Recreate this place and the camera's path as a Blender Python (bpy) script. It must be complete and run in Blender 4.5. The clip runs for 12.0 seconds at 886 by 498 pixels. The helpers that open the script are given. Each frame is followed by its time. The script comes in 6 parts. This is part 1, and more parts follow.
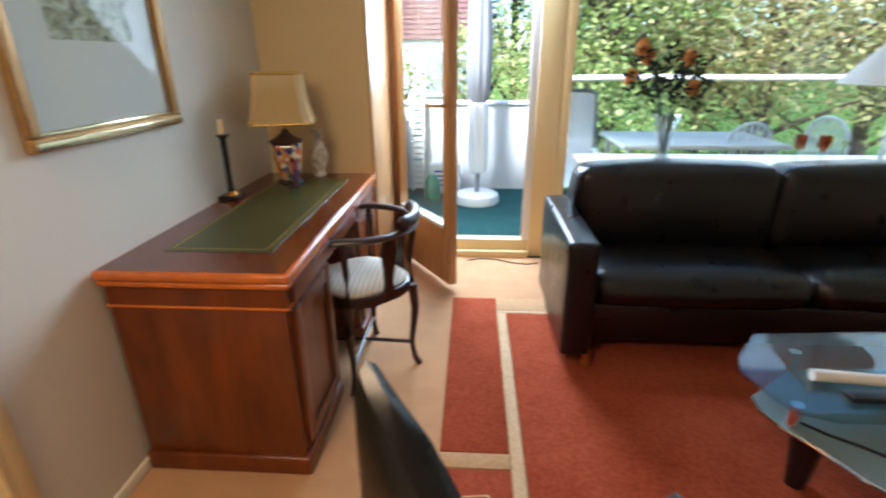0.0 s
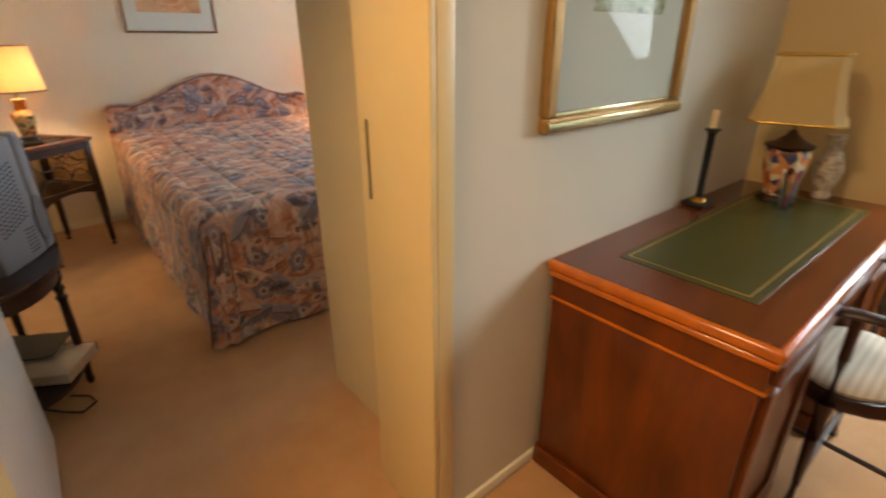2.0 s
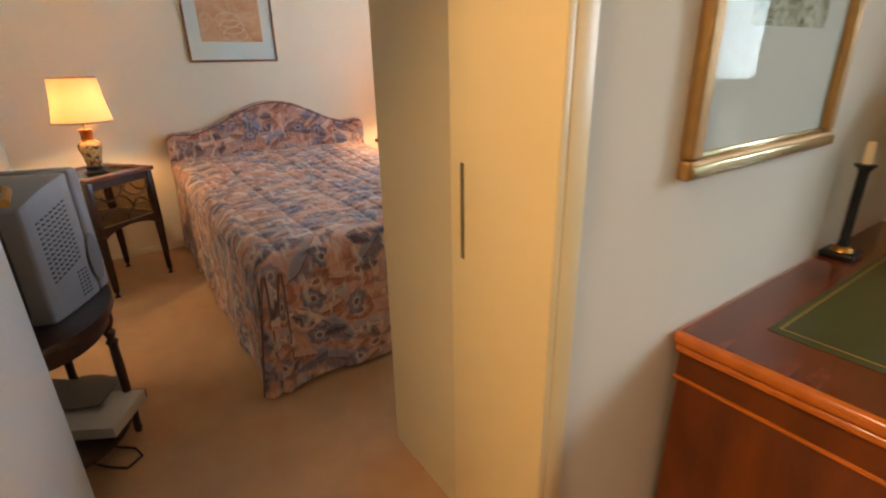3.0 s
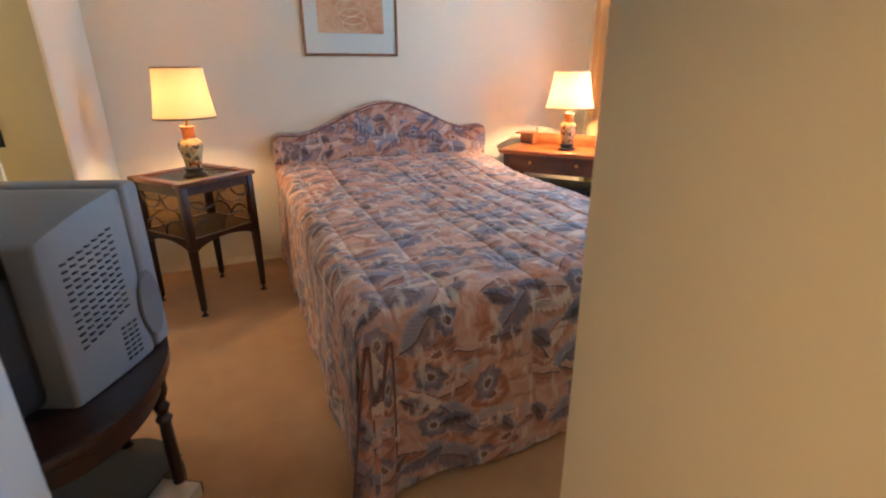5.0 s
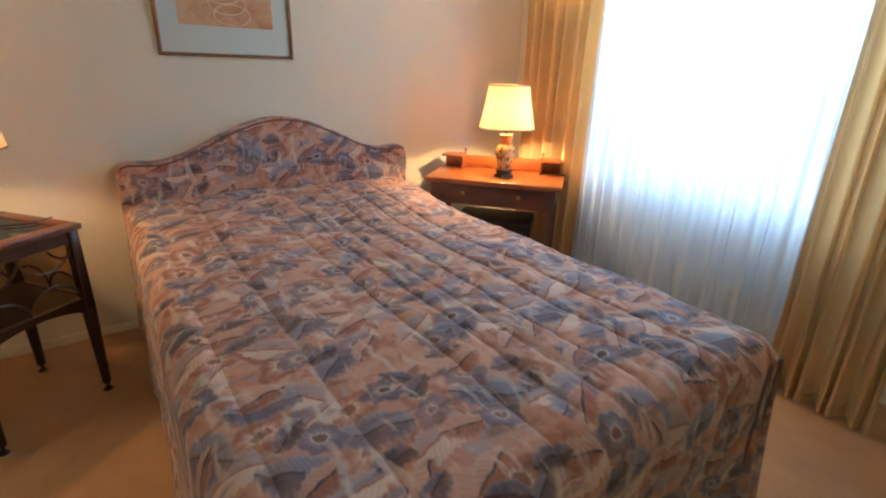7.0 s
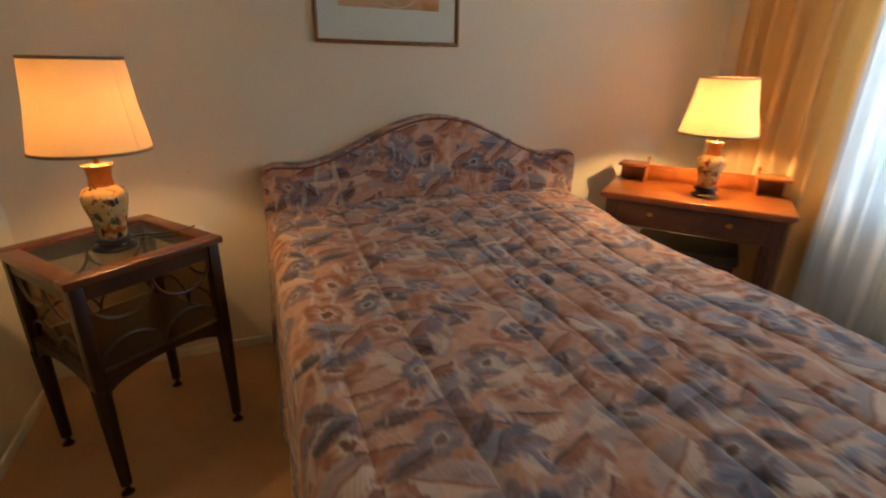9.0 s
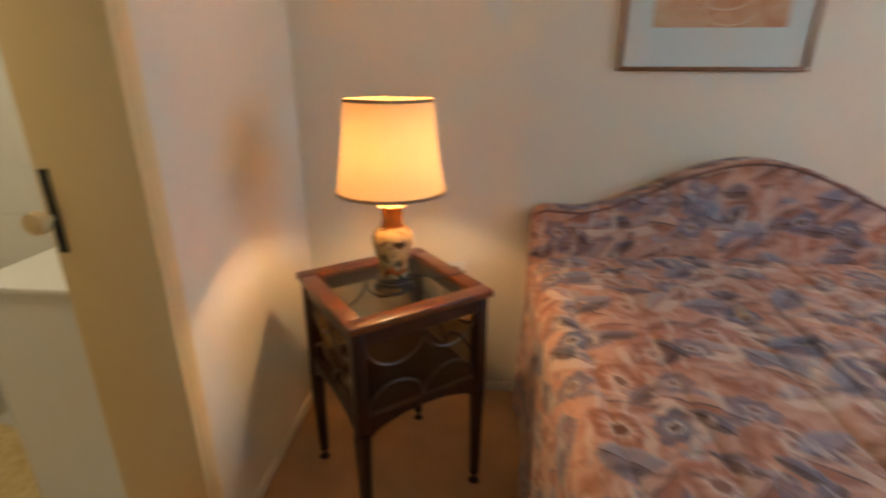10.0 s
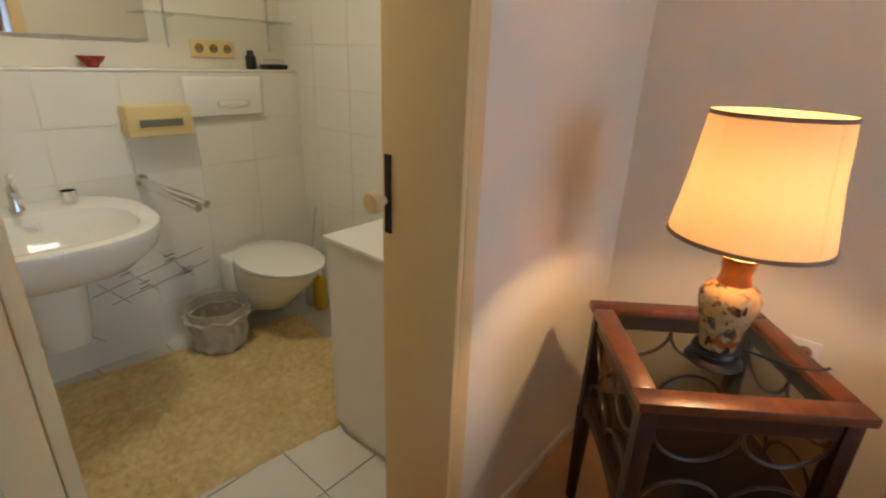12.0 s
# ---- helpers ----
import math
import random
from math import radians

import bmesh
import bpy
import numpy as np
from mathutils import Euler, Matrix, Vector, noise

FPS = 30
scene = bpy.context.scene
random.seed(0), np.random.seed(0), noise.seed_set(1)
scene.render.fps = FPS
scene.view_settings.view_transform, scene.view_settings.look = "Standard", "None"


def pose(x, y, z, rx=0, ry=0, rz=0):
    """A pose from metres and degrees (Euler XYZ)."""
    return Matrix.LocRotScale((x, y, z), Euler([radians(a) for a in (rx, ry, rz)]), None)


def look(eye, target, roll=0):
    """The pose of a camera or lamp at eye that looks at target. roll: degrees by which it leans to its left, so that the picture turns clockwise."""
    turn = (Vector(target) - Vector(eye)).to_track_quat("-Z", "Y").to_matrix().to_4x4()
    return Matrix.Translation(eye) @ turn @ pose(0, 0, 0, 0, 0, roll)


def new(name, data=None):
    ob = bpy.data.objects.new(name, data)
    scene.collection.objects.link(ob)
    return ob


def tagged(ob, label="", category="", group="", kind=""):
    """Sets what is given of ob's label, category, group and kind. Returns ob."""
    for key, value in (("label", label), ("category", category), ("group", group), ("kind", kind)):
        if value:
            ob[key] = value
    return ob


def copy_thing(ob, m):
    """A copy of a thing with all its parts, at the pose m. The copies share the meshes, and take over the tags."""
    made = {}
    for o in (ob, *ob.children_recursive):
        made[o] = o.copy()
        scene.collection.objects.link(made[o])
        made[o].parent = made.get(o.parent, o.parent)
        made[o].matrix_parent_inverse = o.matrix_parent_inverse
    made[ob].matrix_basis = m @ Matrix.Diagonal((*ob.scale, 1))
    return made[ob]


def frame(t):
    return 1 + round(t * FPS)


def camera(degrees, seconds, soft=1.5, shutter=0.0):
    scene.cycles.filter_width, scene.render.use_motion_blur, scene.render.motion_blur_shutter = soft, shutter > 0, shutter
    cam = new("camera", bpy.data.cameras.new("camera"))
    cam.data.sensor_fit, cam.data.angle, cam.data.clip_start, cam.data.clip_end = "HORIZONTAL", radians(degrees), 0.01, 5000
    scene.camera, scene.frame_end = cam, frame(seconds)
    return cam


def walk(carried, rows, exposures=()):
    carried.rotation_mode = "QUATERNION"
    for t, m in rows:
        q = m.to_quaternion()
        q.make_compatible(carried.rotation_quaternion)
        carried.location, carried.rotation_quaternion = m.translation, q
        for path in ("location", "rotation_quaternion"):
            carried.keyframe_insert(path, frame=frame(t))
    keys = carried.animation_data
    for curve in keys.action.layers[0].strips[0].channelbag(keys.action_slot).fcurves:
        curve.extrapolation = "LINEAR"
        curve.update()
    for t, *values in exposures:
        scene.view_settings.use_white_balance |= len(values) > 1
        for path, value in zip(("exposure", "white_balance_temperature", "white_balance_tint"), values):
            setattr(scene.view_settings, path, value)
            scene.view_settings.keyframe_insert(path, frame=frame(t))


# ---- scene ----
cam = camera(84.9, 12.0, soft=2.0, shutter=0.6)
PATH = [
    (0, (0.32, 0.789, 1.36), (0.205, 2.647, 0.629), -0.3),
    (0.5, (0.228, 0.802, 1.357), (-0.194, 2.611, 0.616), -1.1),
    (1, (0.136, 0.846, 1.347), (-0.701, 2.489, 0.573), -0.8),
    (1.5, (0.041, 0.944, 1.347), (-1.148, 2.348, 0.562), -0.4),
    (2, (-0.032, 1.008, 1.35), (-1.447, 2.179, 0.558), -0.2),
    (2.5, (-0.128, 1.033, 1.342), (-1.636, 2.085, 0.554), 0.2),
    (3, (-0.307, 1.065, 1.356), (-1.854, 2.113, 0.643), -1.3),
    (3.5, (-0.462, 1.115, 1.351), (-2.077, 1.991, 0.56), -1.2),
    (3.7, (-0.537, 1.122, 1.352), (-2.197, 1.924, 0.576), 0.0),
    (5.3, (-1.127, 1.234, 1.288), (-2.86, 1.957, 0.6), -0.1),
    (5.5, (-1.207, 1.259, 1.286), (-2.936, 1.959, 0.567), -0.3),
    (6, (-1.401, 1.335, 1.287), (-3.146, 2.061, 0.633), -0.4),
    (6.5, (-1.557, 1.389, 1.312), (-3.206, 2.283, 0.617), 0.9),
    (6.7, (-1.635, 1.396, 1.35), (-3.164, 2.455, 0.662), 1.0),
    (8.3, (-2.11, 1.405, 1.375), (-3.656, 2.536, 0.696), 2.2),
    (8.5, (-2.167, 1.410, 1.378), (-3.791, 2.387, 0.68), 2.7),
    (9, (-2.33, 1.410, 1.331), (-4.072, 2.108, 0.615), 1.2),
    (9.2, (-2.436, 1.361, 1.405), (-4.182, 2.021, 0.688), 1.0),
    (9.5, (-2.534, 1.301, 1.393), (-4.368, 1.747, 0.731), -0.4),
    (10, (-2.684, 1.233, 1.397), (-4.559, 1.09, 0.715), 0.3),
    (10.5, (-2.817, 1.192, 1.42), (-4.609, 0.635, 0.727), 1.4),
    (11, (-2.867, 1.168, 1.414), (-4.539, 0.332, 0.703), 1.2),
    (11.5, (-2.882, 1.134, 1.408), (-4.405, 0.053, 0.695), 1.1),
    (12, (-2.887, 1.114, 1.404), (-4.312, -0.088, 0.679), 2.1),
]
EXPOSURES = [(0.0, 1.66, 5250, 8), (1.0, 1.55, 5700, 8), (1.5, 1.47, 6200, 8), (2.0, 1.58, 6600, 8), (2.5, 1.66, 6300, 8), (3.0, 1.63, 6100, 8), (3.5, 1.64, 5800, 8), (5.5, 1.74, 5350, 8), (6.0, 1.68, 5350, 8), (6.5, 1.58, 5500, 8), (8.5, 0.48, 6900, 8), (9.0, 0.65, 6900, 8), (9.5, 1.22, 6100, 8), (10.5, 1.2, 6100, 8), (12.0, 1.2, 5600, 8)]
walk(cam, [(t, look(eye, target, roll)) for t, eye, target, roll in PATH], EXPOSURES)

# ---- world, daylight and lamps ----
world = bpy.data.worlds.new("sky")
scene.world = world
world.use_nodes = True
wn = world.node_tree.nodes
sky = wn.new("ShaderNodeTexSky")
sky.sky_type = "NISHITA"
sky.sun_disc = False
sky.sun_elevation = radians(46)
sky.sun_rotation = radians(205)
sky.air_density, sky.dust_density = 1.0, 1.2
wn["Background"].inputs["Strength"].default_value = 0.15
world.node_tree.links.new(sky.outputs["Color"], wn["Background"].inputs["Color"])


def lamp(name, kind, m, energy, color, size=0.1, size_y=None):
    d = bpy.data.lights.new(name, kind)
    d.energy, d.color = energy, color
    if kind == "AREA":
        d.size = size
        if size_y:
            d.shape, d.size_y = "RECTANGLE", size_y
    elif kind == "SUN":
        d.angle = size
    else:
        d.shadow_soft_size = size
    ob = new(name, d)
    ob.matrix_world = m
    return ob


WARM = (1.0, 0.61, 0.27)
DAY = (0.86, 0.93, 1.0)
lamp("sun", "SUN", look((-12, -26, 30), (0, 0, 0)), 5.0, (1.0, 0.95, 0.88), radians(10))
lamp("living_window_light", "AREA", look((2.5, 4.5, 1.3), (2.5, 0, 1.0)), 7, DAY, 2.8, 1.2)
lamp("balcony_door_light", "AREA", look((0.32, 4.42, 1.6), (0.42, 3.1, 0.0)), 27, DAY, 0.8, 1.2)
lamp("bedroom_window_light", "AREA", look((-3.12, 4.5, 1.6), (-3.12, 0, 1.2)), 35, (0.74, 0.87, 1.0), 1.3, 1.4)
lamp("nightstand_bulb", "POINT", pose(-4.065, 0.974, 1.17), 6.7, WARM, 0.022)
lamp("writing_desk_bulb", "POINT", pose(-4.04, 3.493, 1.13), 24.0, WARM, 0.022)
lamp("bathroom_ceiling_light", "AREA", look((-3.5, -0.5, 2.42), (-3.5, -0.5, 0)), 4.3, (1.0, 0.82, 0.56), 0.3, 0.3)
lamp("living_ceiling_light", "AREA", look((-0.5, 0.45, 2.40), (-0.5, 0.45, 0)), 11.5, (1.0, 0.65, 0.34), 0.36, 0.36)

# ---- materials ----
def lin(r, g, b):
    return tuple((c / 255 / 12.92 if c <= 10 else ((c / 255 + 0.055) / 1.055) ** 2.4) for c in (r, g, b)) + (1.0,)


class Mat:
    """A node material with a Principled shader and short helpers."""

    def __init__(self, name, rough=0.6, metal=0.0, spec=0.5):
        self.m = bpy.data.materials.new(name)
        self.m.use_nodes = True
        self.n, self.l = self.m.node_tree.nodes, self.m.node_tree.links
        self.b = self.n["Principled BSDF"]
        self.b.inputs["Roughness"].default_value = rough
        self.b.inputs["Metallic"].default_value = metal
        self.b.inputs["Specular IOR Level"].default_value = spec
        self.co = self.n.new("ShaderNodeTexCoord").outputs["Object"]

    def mapped(self, scale=(1, 1, 1), rot=(0, 0, 0), src=None):
        q = self.n.new("ShaderNodeMapping")
        q.inputs["Scale"].default_value = scale
        q.inputs["Rotation"].default_value = rot
        self.l.new(src or self.co, q.inputs["Vector"])
        return q.outputs["Vector"]

    def noise(self, scale, detail=4, rough=0.6, vec=None, dist=0.0):
        q = self.n.new("ShaderNodeTexNoise")
        q.inputs["Scale"].default_value, q.inputs["Detail"].default_value = scale, detail
        q.inputs["Roughness"].default_value, q.inputs["Distortion"].default_value = rough, dist
        self.l.new(vec or self.co, q.inputs["Vector"])
        return q.outputs["Fac"]

    def voronoi(self, scale, vec=None, feature="F1", out="Distance", rand=1.0):
        q = self.n.new("ShaderNodeTexVoronoi")
        q.feature = feature
        q.inputs["Scale"].default_value = scale
        q.inputs["Randomness"].default_value = rand
        self.l.new(vec or self.co, q.inputs["Vector"])
        return q.outputs[out]

    def ramp(self, fac, stops, interp="LINEAR"):
        q = self.n.new("ShaderNodeValToRGB")
        q.color_ramp.interpolation = interp
        e = q.color_ramp.elements
        while len(e) < len(stops):
            e.new(0.5)
        for el, (p, c) in zip(e, stops):
            el.position, el.color = p, c
        self.l.new(fac, q.inputs["Fac"])
        return q.outputs["Color"]

    def mix(self, fac, a, b, mode="MIX"):
        q = self.n.new("ShaderNodeMix")
        q.data_type, q.blend_type = "RGBA", mode
        for i, v in ((0, fac), (6, a), (7, b)):
            if isinstance(v, (float, int)):
                q.inputs[i].default_value = v
            elif isinstance(v, tuple):
                q.inputs[i].default_value = v
            else:
                self.l.new(v, q.inputs[i])
        return q.outputs[2]

    def math(self, op, a, b=0.0):
        q = self.n.new("ShaderNodeMath")
        q.operation = op
        for i, v in ((0, a), (1, b)):
            if isinstance(v, (float, int)):
                q.inputs[i].default_value = v
            else:
                self.l.new(v, q.inputs[i])
        return q.outputs[0]

    def color(self, c):
        if isinstance(c, tuple):
            self.b.inputs["Base Color"].default_value = c
        else:
            self.l.new(c, self.b.inputs["Base Color"])
        return self

    def rough(self, c):
        self.l.new(c, self.b.inputs["Roughness"])
        return self

    def bump(self, h, strength=0.3, dist=0.01):
        q = self.n.new("ShaderNodeBump")
        q.inputs["Strength"].default_value, q.inputs["Distance"].default_value = strength, dist
        self.l.new(h, q.inputs["Height"])
        self.l.new(q.outputs["Normal"], self.b.inputs["Normal"])
        return self


def plain(name, c, rough=0.5, metal=0.0, spec=0.5, var=0.10, scale=14, bump=0.1):
    """A colour with slight unevenness of tone and surface."""
    k = Mat(name, rough, metal, spec)
    f = k.noise(scale, 5)
    k.color(k.mix(f, tuple(v * (1 - var) for v in c[:3]) + (1,), tuple(min(1, v * (1 + var)) for v in c[:3]) + (1,)))
    k.bump(k.noise(scale * 12, 3), bump, 0.002)
    return k.m


def wood(name, dark, light, rough=0.3, grain=(26, 26, 2.2), coat=0.3, rot=(0, 0, 0)):
    k = Mat(name, rough)
    v = k.mapped(grain, rot)
    a = k.noise(1.4, 6, 0.65, v, 0.6)
    b = k.noise(3.0, 3, 0.5)
    f = k.math("ADD", k.math("MULTIPLY", a, 0.75), k.math("MULTIPLY", b, 0.25))
    k.color(k.ramp(f, [(0.3, dark), (0.5, tuple((p + q) / 2 for p, q in zip(dark, light))), (0.7, light)]))
    k.b.inputs["Coat Weight"].default_value = coat
    k.b.inputs["Coat Roughness"].default_value = 0.15
    k.bump(a, 0.05, 0.002)
    return k.m


def paint(name, c, rough=0.85):
    k = Mat(name, rough, 0, 0.3)
    f = k.noise(1.7, 5)
    k.color(k.mix(f, tuple(v * 0.95 for v in c[:3]) + (1,), tuple(min(1, v * 1.04) for v in c[:3]) + (1,)))
    k.bump(k.math("ADD", k.noise(160, 3), k.math("MULTIPLY", k.noise(24, 3), 0.8)), 0.18, 0.003)
    return k.m


WALL = paint("wall_paint", lin(232, 224, 204))
WALL_LIVING = paint("living_wall_paint", lin(220, 213, 196))
PIER = paint("beige_paint", lin(228, 204, 154))
CREAM = paint("cream_paint", lin(220, 198, 154), 0.6)
CEIL = paint("ceiling_paint", lin(240, 236, 226))
FRAME = plain("cream_lacquer", lin(230, 204, 148), 0.38, var=0.03, bump=0.04)
WHITE = plain("white_lacquer", lin(235, 232, 224), 0.35, var=0.03, bump=0.03)
CERAMIC = plain("white_ceramic", lin(240, 238, 230), 0.08, var=0.02, bump=0.0)
OAK = wood("pale_oak", lin(160, 112, 62), lin(206, 160, 104), 0.45, (18, 18, 2))
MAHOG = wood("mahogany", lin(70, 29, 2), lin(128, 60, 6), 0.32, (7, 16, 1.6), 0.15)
# polished mahogany edge, its orange highlight put into the wood colour
EDGE_LIT = wood("polished_lit_edge", lin(166, 84, 14), lin(212, 116, 26), 0.16, (7, 16, 1.6), 0.4)
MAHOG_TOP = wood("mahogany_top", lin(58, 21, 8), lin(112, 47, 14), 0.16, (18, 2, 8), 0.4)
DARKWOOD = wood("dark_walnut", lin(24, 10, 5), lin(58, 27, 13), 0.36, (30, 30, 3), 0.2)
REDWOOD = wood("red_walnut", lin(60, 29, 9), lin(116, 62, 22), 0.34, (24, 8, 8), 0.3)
# honey walnut darkened in colour for the shade under the writing desk's top
HONEY_SHADED = wood("shaded_honey_walnut", lin(54, 25, 11), lin(98, 50, 24), 0.34, (6, 28, 8), 0.25)
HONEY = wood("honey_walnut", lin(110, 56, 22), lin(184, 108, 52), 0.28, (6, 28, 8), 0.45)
CHROME = plain("chrome", lin(225, 225, 228), 0.08, 1.0, var=0.02, bump=0.0)
BRASS = plain("aged_brass", lin(176, 132, 62), 0.3, 1.0, var=0.12)
BLACK = plain("black_plastic", lin(20, 20, 21), 0.35, var=0.15)


def carpet_mat():
    k = Mat("cut_pile_carpet", 0.95, 0, 0.1)
    a, b, c = k.noise(1.1, 4), k.noise(240, 3), k.noise(7, 5)
    f = k.math("ADD", k.math("ADD", k.math("MULTIPLY", a, 0.3), k.math("MULTIPLY", c, 0.3)), k.math("MULTIPLY", b, 0.4))
    k.color(k.ramp(f, [(0.3, lin(172, 126, 82)), (0.7, lin(214, 168, 120))]))
    k.b.inputs["Sheen Weight"].default_value = 0.3
    k.bump(k.math("ADD", b, k.math("MULTIPLY", c, 0.6)), 0.6, 0.006)
    return k.m


CARPET = carpet_mat()


def leather_mat():
    k = Mat("black_leather", 0.28, 0, 0.55)
    k.color(k.mix(k.noise(6, 4), lin(5, 5, 6), lin(10, 10, 11)))
    k.rough(k.ramp(k.noise(9, 4), [(0.3, (0.26, 0.26, 0.26, 1)), (0.75, (0.36, 0.36, 0.36, 1))]))
    k.bump(k.math("ADD", k.math("MULTIPLY", k.voronoi(420), 0.35), k.math("MULTIPLY", k.noise(9, 3), 1.5)), 0.14, 0.004)
    return k.m


LEATHER = leather_mat()


def bedspread_mat():
    """Printed leaves and fan-shaped blossoms in salmon, slate blue, cream and umber, laid out along the cloth."""
    k = Mat("printed_bedspread", 0.85, 0, 0.2)
    uv = k.n.new("ShaderNodeTexCoord").outputs["UV"]
    warp = k.n.new("ShaderNodeTexNoise")
    warp.inputs["Scale"].default_value, warp.inputs["Detail"].default_value = 10, 4
    k.l.new(uv, warp.inputs["Vector"])
    add = k.n.new("ShaderNodeVectorMath")
    add.operation = "MULTIPLY_ADD"
    k.l.new(warp.outputs["Color"], add.inputs[0])
    add.inputs[1].default_value = (0.045, 0.045, 0.0)
    k.l.new(uv, add.inputs[2])
    v = add.outputs[0]
    sal, cre, blu, umb = lin(198, 146, 122), lin(228, 210, 196), lin(130, 144, 170), lin(72, 64, 72)
    rus, pch, gry, slate = lin(164, 104, 80), lin(210, 168, 148), lin(172, 162, 166), lin(90, 98, 124)

    def step(x, at, soft):
        return k.ramp(x, [(max(0.0, at - soft), (0, 0, 0, 1)), (at + soft, (1, 1, 1, 1))])

    def cells(scale, shift):
        """Per motif: its own turned coordinates x, y and three random values."""
        q = k.n.new("ShaderNodeMapping")
        q.inputs["Location"].default_value = (shift, 0.37 * shift, 0)
        k.l.new(v, q.inputs["Vector"])
        vo = k.n.new("ShaderNodeTexVoronoi")
        vo.voronoi_dimensions = "2D"
        vo.inputs["Scale"].default_value, vo.inputs["Randomness"].default_value = scale, 0.85
        k.l.new(q.outputs[0], vo.inputs["Vector"])
        d = k.n.new("ShaderNodeVectorMath")
        d.operation = "SUBTRACT"
        k.l.new(q.outputs[0], d.inputs[0])
        k.l.new(vo.outputs["Position"], d.inputs[1])
        rnd = k.n.new("ShaderNodeSeparateColor")
        k.l.new(vo.outputs["Color"], rnd.inputs[0])
        r = k.n.new("ShaderNodeVectorRotate")
        r.rotation_type = "Z_AXIS"
        k.l.new(d.outputs[0], r.inputs["Vector"])
        k.l.new(k.math("ADD", k.math("MULTIPLY", rnd.outputs[0], 1.9), 0.62), r.inputs["Angle"])
        xyz = k.n.new("ShaderNodeSeparateXYZ")
        k.l.new(r.outputs[0], xyz.inputs[0])
        return xyz.outputs[0], xyz.outputs[1], rnd.outputs[1], rnd.outputs[2]

    def leaf(under, scale, shift, ln, wd, one, two, vein, keep):
        x, y, pick, tone = cells(scale, shift)
        ay = k.math("ABSOLUTE", y)
        xl = k.math("DIVIDE", x, ln)
        yw = k.math("DIVIDE", ay, wd)
        e = k.math("ADD", k.math("ADD", k.math("MULTIPLY", yw, 0.25), k.math("MULTIPLY", k.math("MULTIPLY", yw, yw), 0.75)), k.math("MULTIPLY", xl, xl))
        e = k.math("ADD", e, k.math("MULTIPLY", k.math("SINE", k.math("MULTIPLY", x, 330.0)), 0.09))
        half = k.mix(step(k.math("ADD", k.math("MULTIPLY", y, 20.0), 0.5), 0.5, 0.08), one, two)
        fill = k.mix(k.math("MULTIPLY", tone, 0.25), half, sal)
        ribs = k.math("SINE", k.math("MULTIPLY", k.math("ADD", x, k.math("MULTIPLY", ay, -0.9)), 420.0))
        fill = k.mix(k.math("MULTIPLY", step(ribs, 0.5, 0.45), 0.22), fill, vein)
        fill = k.mix(k.math("MULTIPLY", step(e, 0.72, 0.22), 0.32), fill, cre)
        fill = k.mix(k.math("LESS_THAN", ay, 0.0028), fill, vein)
        inside = k.math("SUBTRACT", 1.0, step(e, 0.90, 0.10))
        mask = k.math("MULTIPLY", inside, k.math("GREATER_THAN", pick, keep))
        return k.mix(k.math("MULTIPLY", mask, 0.9), under, fill)

    def fan(under, scale, shift, rad, petals, one, two, core, keep):
        x, y, pick, tone = cells(scale, shift)
        r = k.math("SQRT", k.math("ADD", k.math("MULTIPLY", x, x), k.math("MULTIPLY", k.math("MULTIPLY", y, y), 2.0)))
        th = k.math("ARCTAN2", y, x)
        edge = k.math("ADD", k.math("MULTIPLY", k.math("ABSOLUTE", k.math("COSINE", k.math("MULTIPLY", th, petals))), 0.24 * rad), 0.80 * rad)
        e = k.math("DIVIDE", r, edge)
        fill = k.ramp(e, [(0.0, core), (0.20, core), (0.27, cre), (0.36, two), (0.62, one), (0.82, one), (0.95, pch)])
        ray = k.math("COSINE", k.math("MULTIPLY", th, petals * 4.0))
        fill = k.mix(k.math("MULTIPLY", step(ray, 0.5, 0.4), 0.4), fill, core)
        fill = k.mix(k.math("MULTIPLY", tone, 0.35), fill, pch)
        inside = k.math("SUBTRACT", 1.0, step(e, 0.90, 0.10))
        mask = k.math("MULTIPLY", inside, k.math("GREATER_THAN", pick, keep))
        return k.mix(k.math("MULTIPLY", mask, 0.9), under, fill)

    col = k.ramp(k.noise(7.0, 4, 0.6, v, 0.8), [(0.33, rus), (0.44, sal), (0.52, pch), (0.58, sal), (0.66, gry), (0.75, cre)])
    col = fan(col, 5.6, 3.1, 0.092, 2.5, rus, pch, lin(116, 76, 66), 0.15)
    col = leaf(col, 5.2, 7.7, 0.095, 0.050, gry, cre, rus, 0.35)
    col = leaf(col, 4.9, 1.3, 0.100, 0.056, blu, slate, umb, 0.30)
    col = fan(col, 5.4, 5.9, 0.074, 3.5, slate, blu, umb, 0.40)
    col = leaf(col, 6.2, 9.2, 0.070, 0.036, pch, rus, umb, 0.45)
    col = leaf(col, 7.0, 2.6, 0.060, 0.030, slate, umb, lin(50, 46, 54), 0.55)
    # thin drawn strokes and a worn, uneven wash
    line = k.noise(26, 2, 0.5, k.mapped((1, 0.3, 1), (0, 0, 0.8), v))
    col = k.mix(k.ramp(line, [(0.58, (0, 0, 0, 1)), (0.68, (0.5, 0.5, 0.5, 1))]), col, umb)
    light = k.noise(24, 2, 0.5, k.mapped((0.35, 1, 1), (0, 0, -0.5), v))
    col = k.mix(k.ramp(light, [(0.57, (0, 0, 0, 1)), (0.67, (0.6, 0.6, 0.6, 1))]), col, cre)
    col = k.mix(k.ramp(k.noise(18, 4, 0.6, uv), [(0.45, (0, 0, 0, 1)), (0.75, (0.35, 0.35, 0.35, 1))]), col, sal)
    k.color(col)
